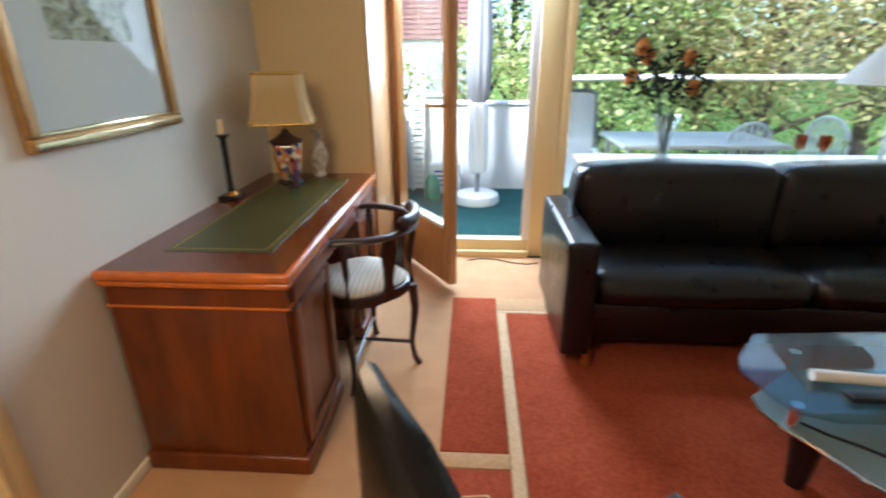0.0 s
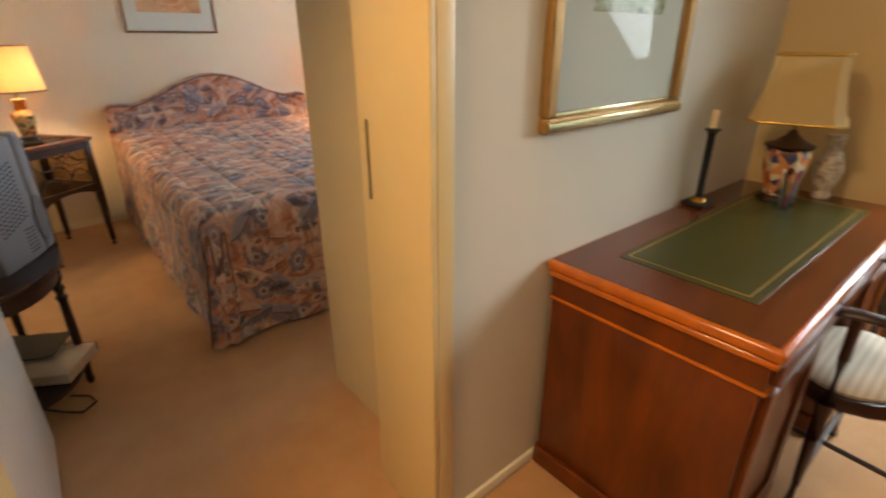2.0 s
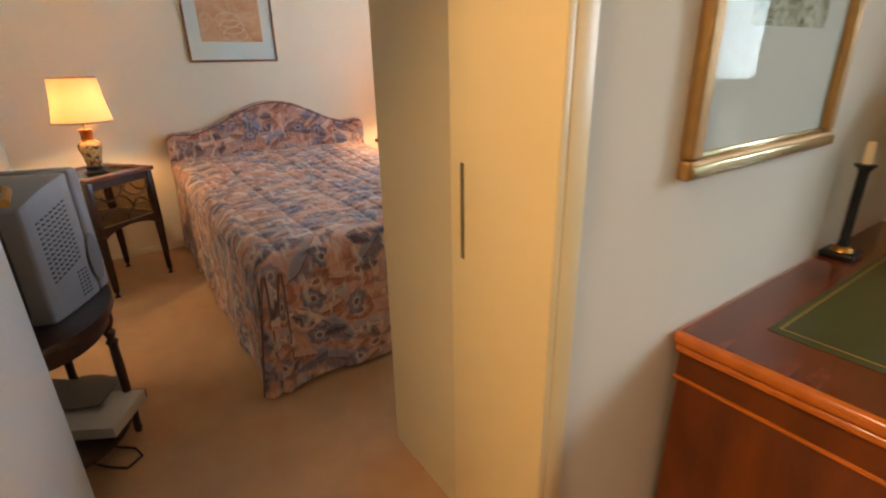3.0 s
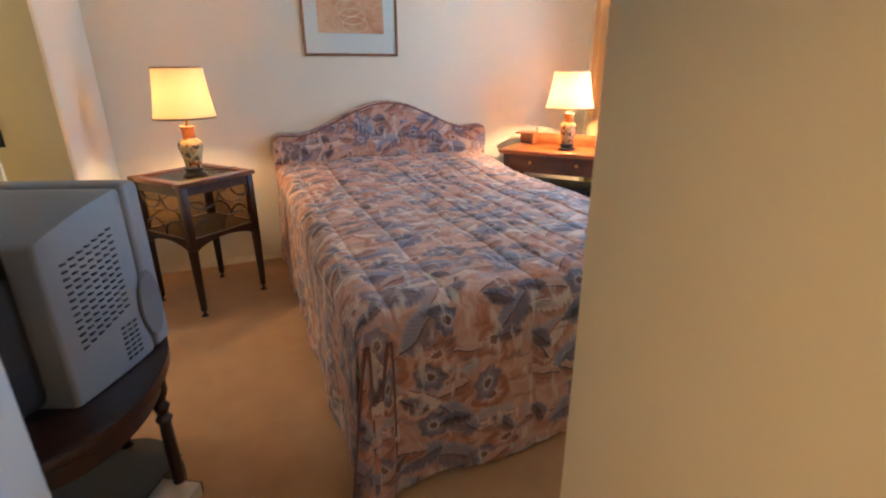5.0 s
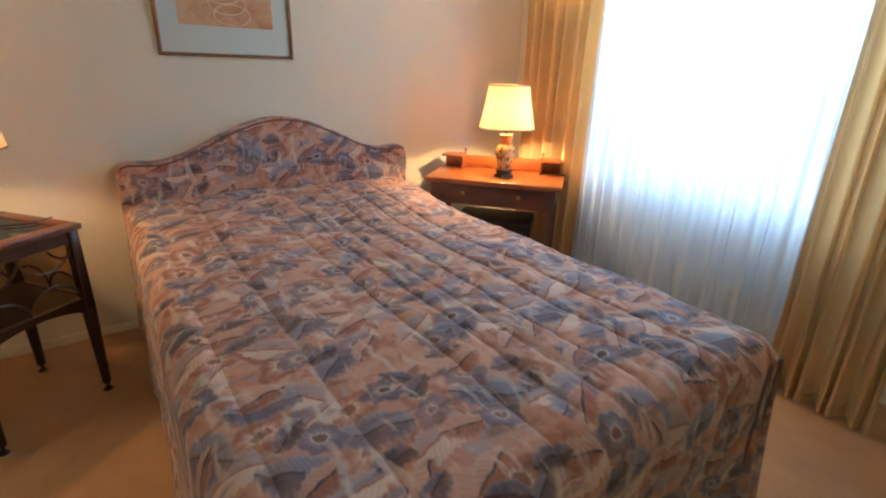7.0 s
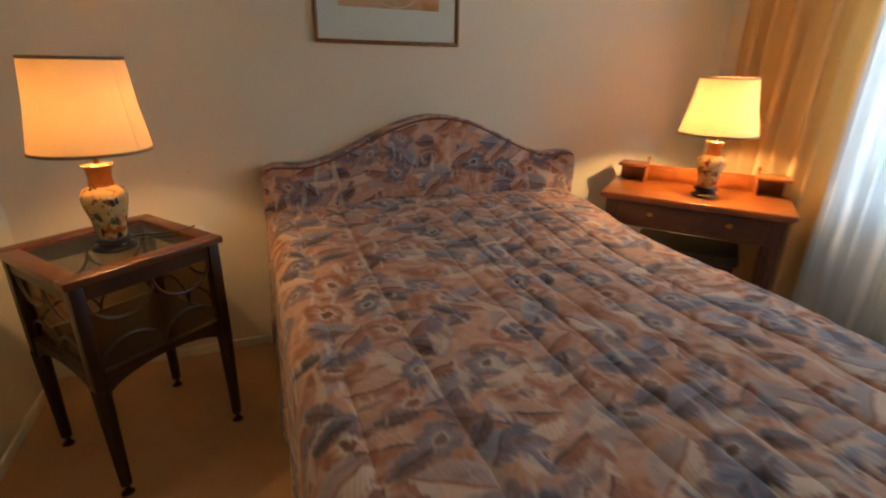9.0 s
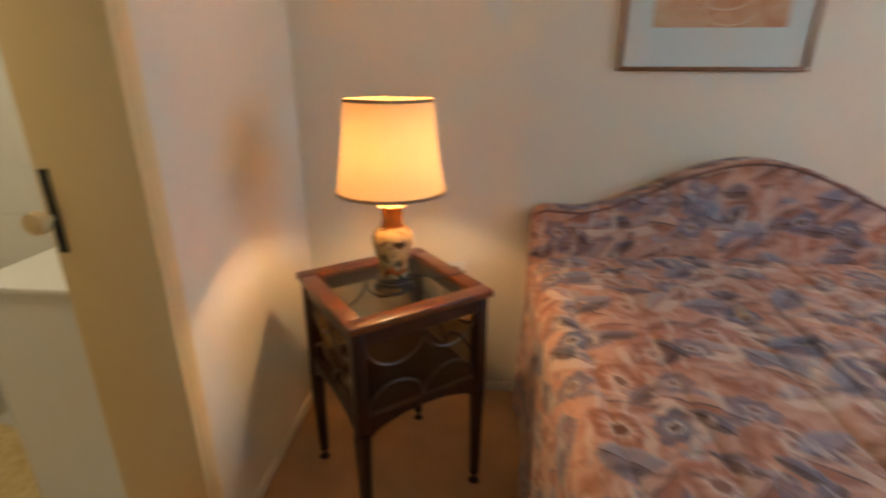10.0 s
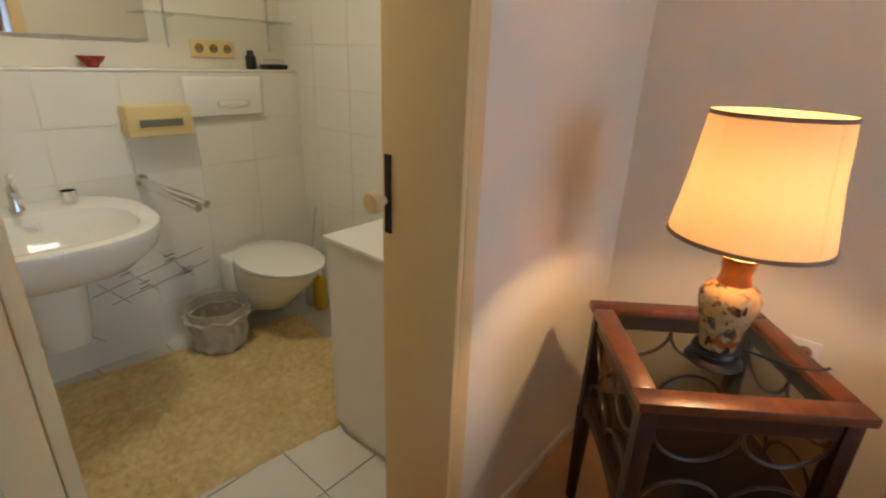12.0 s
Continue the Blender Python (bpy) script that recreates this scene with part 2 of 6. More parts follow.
    k.b.inputs["Sheen Weight"].default_value = 0.2
    k.bump(k.math("ADD", k.noise(320, 2), k.math("MULTIPLY", k.noise(11, 4), 2.5)), 0.3, 0.006)
    return k.m


SPREAD = bedspread_mat()


def shade_mat(name, c, weight=0.6):
    """Lampshade cloth that lets its own bulb's light through."""
    k = Mat(name, 0.8, 0, 0.2)
    col = k.mix(k.noise(30, 4), tuple(v * 0.92 for v in c[:3]) + (1,), c)
    k.color(col)
    k.bump(k.noise(500, 2), 0.2, 0.001)
    tr = k.n.new("ShaderNodeBsdfTranslucent")
    k.l.new(col, tr.inputs["Color"])
    mx = k.n.new("ShaderNodeMixShader")
    mx.inputs[0].default_value = weight
    k.l.new(k.b.outputs[0], mx.inputs[1])
    k.l.new(tr.outputs[0], mx.inputs[2])
    k.l.new(mx.outputs[0], k.n["Material Output"].inputs["Surface"])
    return k.m


SILK = shade_mat("cream_silk_shade", lin(240, 202, 152), 0.125)
PARCH = shade_mat("ochre_parchment_shade", lin(234, 206, 148), 0.45)
DRAPE = shade_mat("ochre_drape", lin(226, 196, 146), 0.2)


def sheer_mat():
    k = Mat("sheer_voile", 0.9, 0, 0.1)
    k.color(lin(244, 246, 250))
    tr = k.n.new("ShaderNodeBsdfTranslucent")
    tr.inputs["Color"].default_value = (0.60, 0.70, 0.84, 1)
    tp = k.n.new("ShaderNodeBsdfTransparent")
    tp.inputs["Color"].default_value = (0.66, 0.76, 0.88, 1)
    m1, m2 = k.n.new("ShaderNodeMixShader"), k.n.new("ShaderNodeMixShader")
    m1.inputs[0].default_value = 0.65
    k.l.new(k.b.outputs[0], m1.inputs[1])
    k.l.new(tr.outputs[0], m1.inputs[2])
    m2.inputs[0].default_value = 0.22
    k.l.new(m1.outputs[0], m2.inputs[1])
    k.l.new(tp.outputs[0], m2.inputs[2])
    k.l.new(m2.outputs[0], k.n["Material Output"].inputs["Surface"])
    return k.m


SHEER = sheer_mat()


def glass_mat(name, tint=(1, 1, 1, 1), clear=0.9, gloss=0.045, graze=0.8):
    """Thin glass: clear with a mirror-like gloss that grows at grazing angles."""
    k = Mat(name, 0.02)
    gl = k.n.new("ShaderNodeBsdfGlossy")
    gl.inputs["Roughness"].default_value = 0.02
    tp = k.n.new("ShaderNodeBsdfTransparent")
    tp.inputs["Color"].default_value = tuple(c * clear for c in tint[:3]) + (1,)
    fr = k.n.new("ShaderNodeLayerWeight")
    gain = k.math("ADD", k.math("MULTIPLY", k.math("POWER", fr.outputs["Facing"], 5.0), graze), gloss)
    mx = k.n.new("ShaderNodeMixShader")
    k.l.new(gain, mx.inputs[0])
    k.l.new(tp.outputs[0], mx.inputs[1])
    k.l.new(gl.outputs[0], mx.inputs[2])
    k.l.new(mx.outputs[0], k.n["Material Output"].inputs["Surface"])
    return k.m


GLASS = glass_mat("window_glass", (0.97, 1.0, 0.98, 1), 0.95)
PICGLASS = glass_mat("picture_glass", (0.98, 1.0, 0.98, 1), 0.97, 0.004, 0.2)
TINT = glass_mat("greenish_glass", (0.94, 0.98, 0.96, 1), 0.97, 0.025)

# ---- mesh helpers ----
def box(bm, x0, x1, y0, y1, z0, z1, bevel=0.0, seg=2, m=None):
    r = bmesh.ops.create_cube(bm, size=1.0)
    vs = r["verts"]
    for v in vs:
        v.co = Vector(((x0 + x1) / 2 + v.co.x * (x1 - x0), (y0 + y1) / 2 + v.co.y * (y1 - y0), (z0 + z1) / 2 + v.co.z * (z1 - z0)))
    if m is not None:
        bmesh.ops.transform(bm, matrix=m, verts=vs)
    if bevel:
        es = {e for v in vs for e in v.link_edges}
        bmesh.ops.bevel(bm, geom=list(es), offset=bevel, segments=seg, affect="EDGES", profile=0.5)
    return bm


def boxed(x0, x1, y0, y1, z0, z1, bevel=0.0, seg=2, m=None):
    return box(bmesh.new(), x0, x1, y0, y1, z0, z1, bevel, seg, m)


def lathe(profile, n=32, bm=None, at=(0, 0), flute=0.0, flutes=0, caps=True):
    """Turns (radius, height) pairs round an upright axis."""
    bm = bm or bmesh.new()
    rings = []
    for r, z in profile:
        ring = []
        for i in range(n):
            a = 2 * math.pi * i / n
            rr = r * (1 + flute * math.cos(flutes * a)) if flutes else r
            ring.append(bm.verts.new((at[0] + rr * math.cos(a), at[1] + rr * math.sin(a), z)))
        rings.append(ring)
    for a, b in zip(rings, rings[1:]):
        for i in range(n):
            bm.faces.new((a[i], a[(i + 1) % n], b[(i + 1) % n], b[i]))
    if caps and profile[0][0] > 1e-4:
        bm.faces.new(rings[0][::-1])
    if caps and profile[-1][0] > 1e-4:
        bm.faces.new(rings[-1])
    return bm


def tube(points, r, n=10, bm=None, radii=None, flat=1.0):
    """A round bar along a row of points."""
    bm = bm or bmesh.new()
    pts = [Vector(p) for p in points]
    up = Vector((0, 0, 1))
    rings = []
    for i, p in enumerate(pts):
        d = (pts[min(i + 1, len(pts) - 1)] - pts[max(i - 1, 0)]).normalized()
        u = d.cross(up)
        if u.length < 0.05:
            u = d.cross(Vector((1, 0, 0)))
        u.normalize()
        w = u.cross(d)
        rr = radii[i] if radii else r
        rings.append([bm.verts.new(p + u * (rr * math.cos(2 * math.pi * k / n)) + w * (rr * flat * math.sin(2 * math.pi * k / n))) for k in range(n)])
    for a, b in zip(rings, rings[1:]):
        for k in range(n):
            bm.faces.new((a[k], a[(k + 1) % n], b[(k + 1) % n], b[k]))
    bm.faces.new(rings[0][::-1])
    bm.faces.new(rings[-1])
    return bm


def slab(outline, z0, z1, bm=None):
    """An upright prism over a closed outline of (x, y)."""
    bm = bm or bmesh.new()
    lo = [bm.verts.new((x, y, z0)) for x, y in outline]
    hi = [bm.verts.new((x, y, z1)) for x, y in outline]
    bm.faces.new(lo[::-1])
    bm.faces.new(hi)
    n = len(lo)
    for i in range(n):
        bm.faces.new((lo[i], lo[(i + 1) % n], hi[(i + 1) % n], hi[i]))
    return bm


def sheet(fn, nu, nv, thick=0.0, bm=None):
    """A surface fn(u, v) over the unit square, with a back at that thickness."""
    bm = bm or bmesh.new()
    g = [[bm.verts.new(fn(i / nu, j / nv)) for j in range(nv + 1)] for i in range(nu + 1)]
    for i in range(nu):
        for j in range(nv):
            bm.faces.new((g[i][j], g[i + 1][j], g[i + 1][j + 1], g[i][j + 1]))
    if thick:
        bmesh.ops.recalc_face_normals(bm, faces=bm.faces[:])
        bmesh.ops.solidify(bm, geom=bm.faces[:], thickness=thick)
    return bm


def finish(bm, name, mat, sharp=38):
    bmesh.ops.recalc_face_normals(bm, faces=bm.faces[:])
    for f in bm.faces:
        f.smooth = True
    lim = radians(sharp)
    for e in bm.edges:
        if len(e.link_faces) == 2 and e.calc_face_angle(0) > lim:
            e.smooth = False
    me = bpy.data.meshes.new(name)
    bm.to_mesh(me)
    bm.free()
    me.materials.append(mat)
    return me


def part(name, bm, mat, parent, label="", m=None):
    """Links a bmesh as one mesh object under a thing or under a part."""
    ob = new(name, finish(bm, name, mat))
    ob.parent = parent
    if m is not None:
        ob.matrix_basis = m
    if label:
        ob["label"] = label
    return ob


def thing(name, m, label, category, group=""):
    ob = new(name)
    ob.matrix_basis = m
    return tagged(ob, label, category, group)


def solid(name, bm, mat, label, category, m=None, group="", kind=""):
    ob = new(name, finish(bm, name, mat))
    if m is not None:
        ob.matrix_basis = m
    return tagged(ob, label, category, group, kind)


def structure(name, bm, mat, label, category="wall"):
    return solid(name, bm, mat, label, category, kind="structure")


def wall(name, axis, face, back, a0, a1, z1, holes, mat, label):
    """A wall along x or y between face and back, with openings (a0, a1, z0, z1) through it."""
    bm = bmesh.new()
    lo, hi = sorted((face, back))

    def seg(p, q, s, t):
        if q - p > 1e-4 and t - s > 1e-4:
            box(bm, *((p, q, lo, hi) if axis == "x" else (lo, hi, p, q)), s, t)

    at = a0
    for h0, h1, s, t in sorted(holes):
        seg(at, h0, 0, z1)
        seg(h0, h1, 0, s)
        seg(h0, h1, t, z1)
        at = h1
    seg(at, a1, 0, z1)
    return structure(name, bm, mat, label)


H = 2.5
# ---- the flat: floors, walls, ceilings ----
structure("floor", boxed(-1.07, 4.6, -2.0, 4.1, -0.2, 0.0), CARPET, "beige cut-pile carpet on the living room floor", "floor")
structure("floor_bedroom", boxed(-4.62, -1.07, 0.29, 4.1, -0.2, 0.0), CARPET, "beige cut-pile carpet on the bedroom floor", "floor")
structure("ceiling", boxed(-1.0, 4.6, -2.0, 4.1, H, H + 0.2), CEIL, "white painted living room ceiling", "ceiling")
structure("ceiling_bedroom", boxed(-4.62, -1.0, 0.4, 4.1, H, H + 0.2), CEIL, "white painted bedroom ceiling", "ceiling")
wall("wall_west", "y", -0.82, -1.07, -2.0, 4.1, H, [(0.782, 1.632, 0, 2.03)], WALL_LIVING, "off-white painted wall between living room and bedroom")
wall("wall_north", "x", 4.1, 4.4, -4.82, 4.8, H, [(-3.82, -2.42, 0.82, 2.25), (-0.24, 4.3, 0.0, 2.3)], WALL, "off-white outer wall with the windows")
wall("wall_south", "x", -2.0, -2.2, -1.07, 4.8, H, [], WALL, "off-white painted living room wall")
wall("wall_east", "y", 4.6, 4.8, -2.0, 4.1, H, [], WALL, "off-white painted living room wall")
structure("wall_pier", boxed(-0.82, -0.24, 3.48, 4.1, 0, H), PIER, "beige painted wall pier beside the balcony door")
wall("wall_bed_head", "y", -4.62, -4.82, 0.29, 4.1, H, [], WALL, "off-white painted wall behind the bed")
wall("wall_bathroom", "x", 0.50, 0.29, -4.82, -1.07, H, [(-3.668, -2.93, 0, 2.0)], WALL, "off-white painted wall with the bathroom doorway")
structure("wall_closet", boxed(-1.66, -1.07, 1.75, 4.1, 0, H), CREAM, "cream painted closet wall beside the bedroom door")
# ---- living room: pedestal desk ----
def pedestal_desk():
    d = thing("pedestal_desk", pose(-0.815, 2.04, 0), "mahogany pedestal desk with green leather top against the wall", "desk")
    L, W = 1.36, 0.605
    part("edge_band", boxed(0, W, 0, L, 0.742, 0.7745, 0.012, 4), EDGE_LIT, d, "polished rounded edge of the top, highlight in its colour")
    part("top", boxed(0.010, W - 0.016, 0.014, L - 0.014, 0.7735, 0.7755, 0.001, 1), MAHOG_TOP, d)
    part("moulding", boxed(0.006, W - 0.008, 0.006, L - 0.008, 0.722, 0.742, 0.007, 3), EDGE_LIT, d)
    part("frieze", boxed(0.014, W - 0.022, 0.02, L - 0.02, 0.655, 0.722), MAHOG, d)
    part("bead", boxed(0.010, W - 0.016, 0.014, L - 0.014, 0.648, 0.657, 0.003, 2), EDGE_LIT, d)
    leather = part("leather_inlay", boxed(0.125, 0.49, 0.17, 1.22, 0.7750, 0.7768), GREEN, d, "green gilt-tooled leather writing surface")
    bm = bmesh.new()
    for x0, x1, y0, y1 in ((0.14, 0.465, 0.195, 0.199), (0.14, 0.465, 1.201, 1.205), (0.14, 0.144, 0.195, 1.205), (0.461, 0.465, 0.195, 1.205)):
        box(bm, x0, x1, y0, y1, 0.7766, 0.7773)
    part("gilt_border", bm, GILT, leather, "thin gold tooled line")
    for y0 in (0.022, 0.90):
        y1 = y0 + 0.44
        ped = part("pedestal", boxed(0.016, W - 0.03, y0, y1, 0.075, 0.648, 0.003, 2), MAHOG, d)
        part("plinth", boxed(0.006, W - 0.012, y0 - 0.012, y1 + 0.012, 0.0, 0.075, 0.008, 3), MAHOG, ped)
        door = part("door", boxed(W - 0.032, W - 0.022, y0 + 0.03, y1 - 0.03, 0.10, 0.635, 0.002, 1), MAHOG, d)
        for a0, a1, b0, b1 in ((y0 + 0.03, y0 + 0.085, 0.10, 0.635), (y1 - 0.085, y1 - 0.03, 0.10, 0.635), (y0 + 0.085, y1 - 0.085, 0.10, 0.155), (y0 + 0.085, y1 - 0.085, 0.58, 0.635)):
            part("door_frame", boxed(W - 0.022, W - 0.012, a0, a1, b0, b1, 0.003, 2), MAHOG, door)
    for y0, y1 in ((0.05, 0.46), (0.48, 0.88), (0.90, 1.31)):
        part("frieze_drawer", boxed(W - 0.03, W - 0.006, y0, y1, 0.662, 0.718, 0.003, 2), MAHOG, d)
    part("back_panel", boxed(0.02, 0.035, 0.46, 0.90, 0.2, 0.648), MAHOG, d)


def green_leather():
    k = Mat("green_leather", 0.3, 0, 0.5)
    k.color(k.mix(k.noise(5, 5), lin(44, 47, 15), lin(70, 70, 27)))
    k.bump(k.voronoi(300), 0.15, 0.002)
    return k.m


GREEN = green_leather()
GILT = plain("gilt", lin(200, 164, 84), 0.35, 0.8, var=0.2)
pedestal_desk()


# ---- living room: sofa, rug ----
def cushion(x0, x1, y0, y1, z0, z1, r, puff=0.012):
    bm = boxed(x0, x1, y0, y1, z0, z1, r, 4)
    cx, cy, cz = (x0 + x1) / 2, (y0 + y1) / 2, (z0 + z1) / 2
    bmesh.ops.subdivide_edges(bm, edges=[e for e in bm.edges if e.calc_length() > 0.25], cuts=6, use_grid_fill=True)
    bmesh.ops.recalc_face_normals(bm, faces=bm.faces[:])
    bm.normal_update()
    for v in bm.verts:
        w = [max(0.0, 1 - ((v.co[i] - c) / h) ** 2) for i, (c, h) in enumerate(((cx, (x1 - x0) / 2), (cy, (y1 - y0) / 2), (cz, (z1 - z0) / 2)))]
        s = sorted(w)[1] * sorted(w)[2]
        v.co += v.normal * (puff * s + 0.006 * noise.noise(v.co * 7.0))
    return bm


def sofa():
    s = thing("sofa", pose(0.735, 2.72, 0), "black leather two-seat sofa on small metal feet", "sofa")
    W, D = 2.34, 0.80
    for name, x0 in (("armrest", 0.0), ("armrest", W - 0.135)):
        part(name, cushion(x0, x0 + 0.135, -0.01, D, 0.085, 0.635, 0.022, 0.004), LEATHER, s)
    part("base", boxed(0.135, W - 0.135, 0.14, D - 0.02, 0.085, 0.28, 0.015, 3), LEATHER, s)
    for x0 in (0.14, 1.172):
        part("seat_cushion", cushion(x0, x0 + 1.028, 0.125, 0.62, 0.25, 0.43, 0.085, 0.03), LEATHER, s)
        part("back_cushion", cushion(x0 + 0.002, x0 + 1.026, 0.56, 0.80, 0.40, 0.835, 0.06, 0.03), LEATHER, s)
    part("back_panel", boxed(0.135, W - 0.135, 0.76, 0.82, 0.085, 0.72, 0.02, 3), LEATHER, s)
    for x, y in ((0.135, 0.035), (W - 0.135, 0.035), (0.1, D - 0.08), (W - 0.1, D - 0.08)):
        part("foot", lathe([(0.024, 0.012), (0.026, 0.02), (0.022, 0.032), (0.020, 0.10)], 20, at=(x, y)), BRASS, s, "short brass-toned foot")


sofa()


def rug_mat(name, c, c2):
    k = Mat(name, 0.95, 0, 0.1)
    f = k.math("ADD", k.math("MULTIPLY", k.noise(60, 4), 0.6), k.math("MULTIPLY", k.noise(4, 4), 0.4))
    k.color(k.ramp(f, [(0.35, c), (0.65, c2)]))
    k.bump(k.noise(180, 3), 0.6, 0.005)
    return k.m


TERRA = rug_mat("terracotta_pile", lin(136, 58, 32), lin(164, 80, 50))
SAND = rug_mat("sand_pile", lin(176, 138, 96), lin(200, 164, 122))
FLAX = rug_mat("flax_pile", lin(192, 160, 118), lin(216, 188, 150))


def rug():
    r = thing("rug", pose(0.218, 0, 0), "terracotta wool rug with sand-coloured border bands", "rug")
    x1, y0, y1 = 2.55, 0.9, 3.42
    part("border_field", boxed(0, 0.255, 2.18, y1, 0, 0.012, 0.004, 2), TERRA, r)
    part("corner_field", boxed(0, 0.255, y0, 2.10, 0, 0.012, 0.004, 2), TERRA, r)
    part("cross_band", boxed(0, 0.255, 2.104, 2.176, 0, 0.0125, 0.003, 2), SAND, r)
    part("end_band", boxed(0.258, x1, 3.27, y1, 0, 0.012, 0.004, 2), SAND, r)
    part("side_stripe", boxed(0.258, 0.306, y0, 3.237, 0, 0.0125, 0.003, 2), FLAX, r)
    part("end_stripe", boxed(0.258, x1, 3.24, 3.267, 0, 0.0125, 0.003, 2), FLAX, r)
    part("field", boxed(0.309, x1, y0, 3.237, 0, 0.012, 0.004, 2), TERRA, r)
    for k, (a, b) in enumerate(((0.05, 1.98), (0.10, 1.86))):
        part("carved_line", tube([(a, b - 0.5, 0.012), (a, b - 0.06, 0.012), (a + 0.03, b, 0.012), (0.17, b + 0.01, 0.012), (0.21, b - 0.04, 0.012), (0.235, b - 0.05, 0.012)], 0.004, 6, flat=0.5), FLAX, r)


rug()


# ---- bedroom: bed ----
def cloth(fn, nu, nv, uv):
    """A surface over the unit square whose cloth coordinates, in metres, are uv(u, v)."""
    bm = bmesh.new()
    lay = bm.loops.layers.uv.new("UVMap")
    g = [[bm.verts.new(fn(i / nu, j / nv)) for j in range(nv + 1)] for i in range(nu + 1)]
    for i in range(nu):
        for j in range(nv):
            ij = ((i, j), (i + 1, j), (i + 1, j + 1), (i, j + 1))
            f = bm.faces.new([g[a][b] for a, b in ij])
            for loop, (a, b) in zip(f.loops, ij):
                loop[lay].uv = uv(a / nu, b / nv)
    return bm


def bed():
    b = thing("bed", pose(-4.535, 1.438, 0), "double bed covered by a quilted floral bedspread", "bed")
    W, L = 1.632, 2.345

    def ease(t):
        t = min(1.0, max(0.0, t))
        return t * t * (3 - 2 * t)

    def crown(u):
        t = abs(u - 0.5) / 0.40
        s = 0.0 if t >= 1 else (0.5 * (1 + math.cos(math.pi * t))) ** 0.86
        lip = 0.010 * ease((abs(u - 0.5) - 0.36) / 0.12)
        corner = 0.05 * max(0.0, (abs(u - 0.5) - 0.47) / 0.03) ** 2
        return u * W, 0.900 + 0.205 * s + lip - corner

    out = [(0.0, 0.06)] + [crown(i / 64) for i in range(65)] + [(W, 0.06)]
    bm = bmesh.new()
    f = [bm.verts.new((0.0, y, z)) for y, z in out]
    k = [bm.verts.new((-0.082, y, z)) for y, z in out]
    bm.faces.new(f)
    bm.faces.new(k[::-1])
    n = len(out)
    for i in range(n):
        bm.faces.new((f[i], k[i], k[(i + 1) % n], f[(i + 1) % n]))
    rim = [e for e in bm.edges if abs(e.verts[0].co.x - e.verts[1].co.x) < 1e-6]
    bmesh.ops.bevel(bm, geom=rim, offset=0.018, segments=3, affect="EDGES", profile=0.5)
    lay = bm.loops.layers.uv.new("UVMap")
    for face in bm.faces:
        for loop in face.loops:
            loop[lay].uv = (3.0 - loop.vert.co.z + loop.vert.co.x, loop.vert.co.y + 0.05)
    head = part("headboard", bm, SPREAD, b, "padded headboard in the bedspread's print")
    part("piping", tube([(0.002, y, z - 0.014) for y, z in out[2:-2]], 0.005, 8), PIPING, head, "corded seam along the top")
    part("mattress", boxed(0.02, L - 0.10, 0.08, 1.40, 0.14, 0.58, 0.05, 3), WHITE, b)

    # quilted cover: pillows raise the head end, edges roll over, long drop at the foot; channels run head to foot
    R = 0.095
    half = math.pi / 2 * R

    def roll(a):
        """How far an edge goes out and down, a metres past the flat part."""
        if a <= 0:
            return 0.0, 0.0
        if a < half:
            return R * math.sin(a / R), R * (1 - math.cos(a / R))
        return R, R + a - half

    def broad(x):
        """The cover's width: fullest over the pillows."""
        return 1.560 + 0.045 * ease(1 - x / 0.9)

    def level(x):
        return 0.658 + 0.040 * ease(1 - x / 0.95) - 0.012 * x / L

    flat_x, flat_y = L - R, W - 2 * R
    run = flat_x + half + 0.525
    seams = (0.10, 0.215, 0.40, 0.47, 0.53, 0.60, 0.69, 0.78, 0.92)

    def puff(v):
        q = min(abs(v - c) for c in seams)
        return -0.006 * math.exp(-(q / 0.005) ** 2) + 0.003 * min(1.0, q / 0.035)

    def top(u, v):
        su = u * run
        sv = v * (flat_y + 2 * half)
        ox, dx = roll(su - flat_x)
        ol, dl = roll(half - sv)
        orr, dr = roll(sv - half - flat_y)
        keep = max(0.0, 1 - dx / 0.12)
        x = 0.004 + min(su, flat_x) + ox
        y = (R + min(max(sv - half, 0), flat_y) - ol + orr) * broad(x) / W
        z = level(x) - dx - (dl + dr) * keep + 0.018 * (1 - (2 * v - 1) ** 2) * keep
        h = puff(v) + 0.012 * noise.noise(Vector((su * 3.0, sv * 4.0, 1.0))) + 0.005 * noise.noise(Vector((su * 11, sv * 13, 4.0))) + 0.004 * noise.noise(Vector((su * 26, sv * 9, 7.0)))
        t = min(1.0, dx / R)
        fold = 0.014 * math.sin(sv * 13.0 + 0.8 * math.sin(sv * 4)) * min(1.0, max(0.0, dx - 0.1) / 0.4)
        return (x + h * t + fold, y, z + h * (1 - t))

    part("bedspread", cloth(top, 190, 210, lambda u, v: (u * run, v * (flat_y + 2 * half))), SPREAD, b, "quilted floral print in salmon, slate blue and cream")

    def drop(side):
        def fn(u, v):
            x = 0.004 + u * (L - 0.03)
            zt = level(x) - R
            z = zt + (0.035 - zt) * v
            w = 0.012 * math.sin(x * 15.0 + 1.2 * math.sin(x * 5 + side)) * v ** 0.8 + 0.018 * v * noise.noise(Vector((x * 2.4, v * 1.1, side)))
            away = 0.022 * v + w
            return (x, -away if side < 2 else broad(x) + away, z)

        return cloth(fn, 120, 26, lambda u, v: (u * (L - 0.03), -0.58 * v if side < 2 else 1.78 + 0.58 * v))

    part("side_drop", drop(1.0), SPREAD, b)
    part("side_drop", drop(5.0), SPREAD, b)
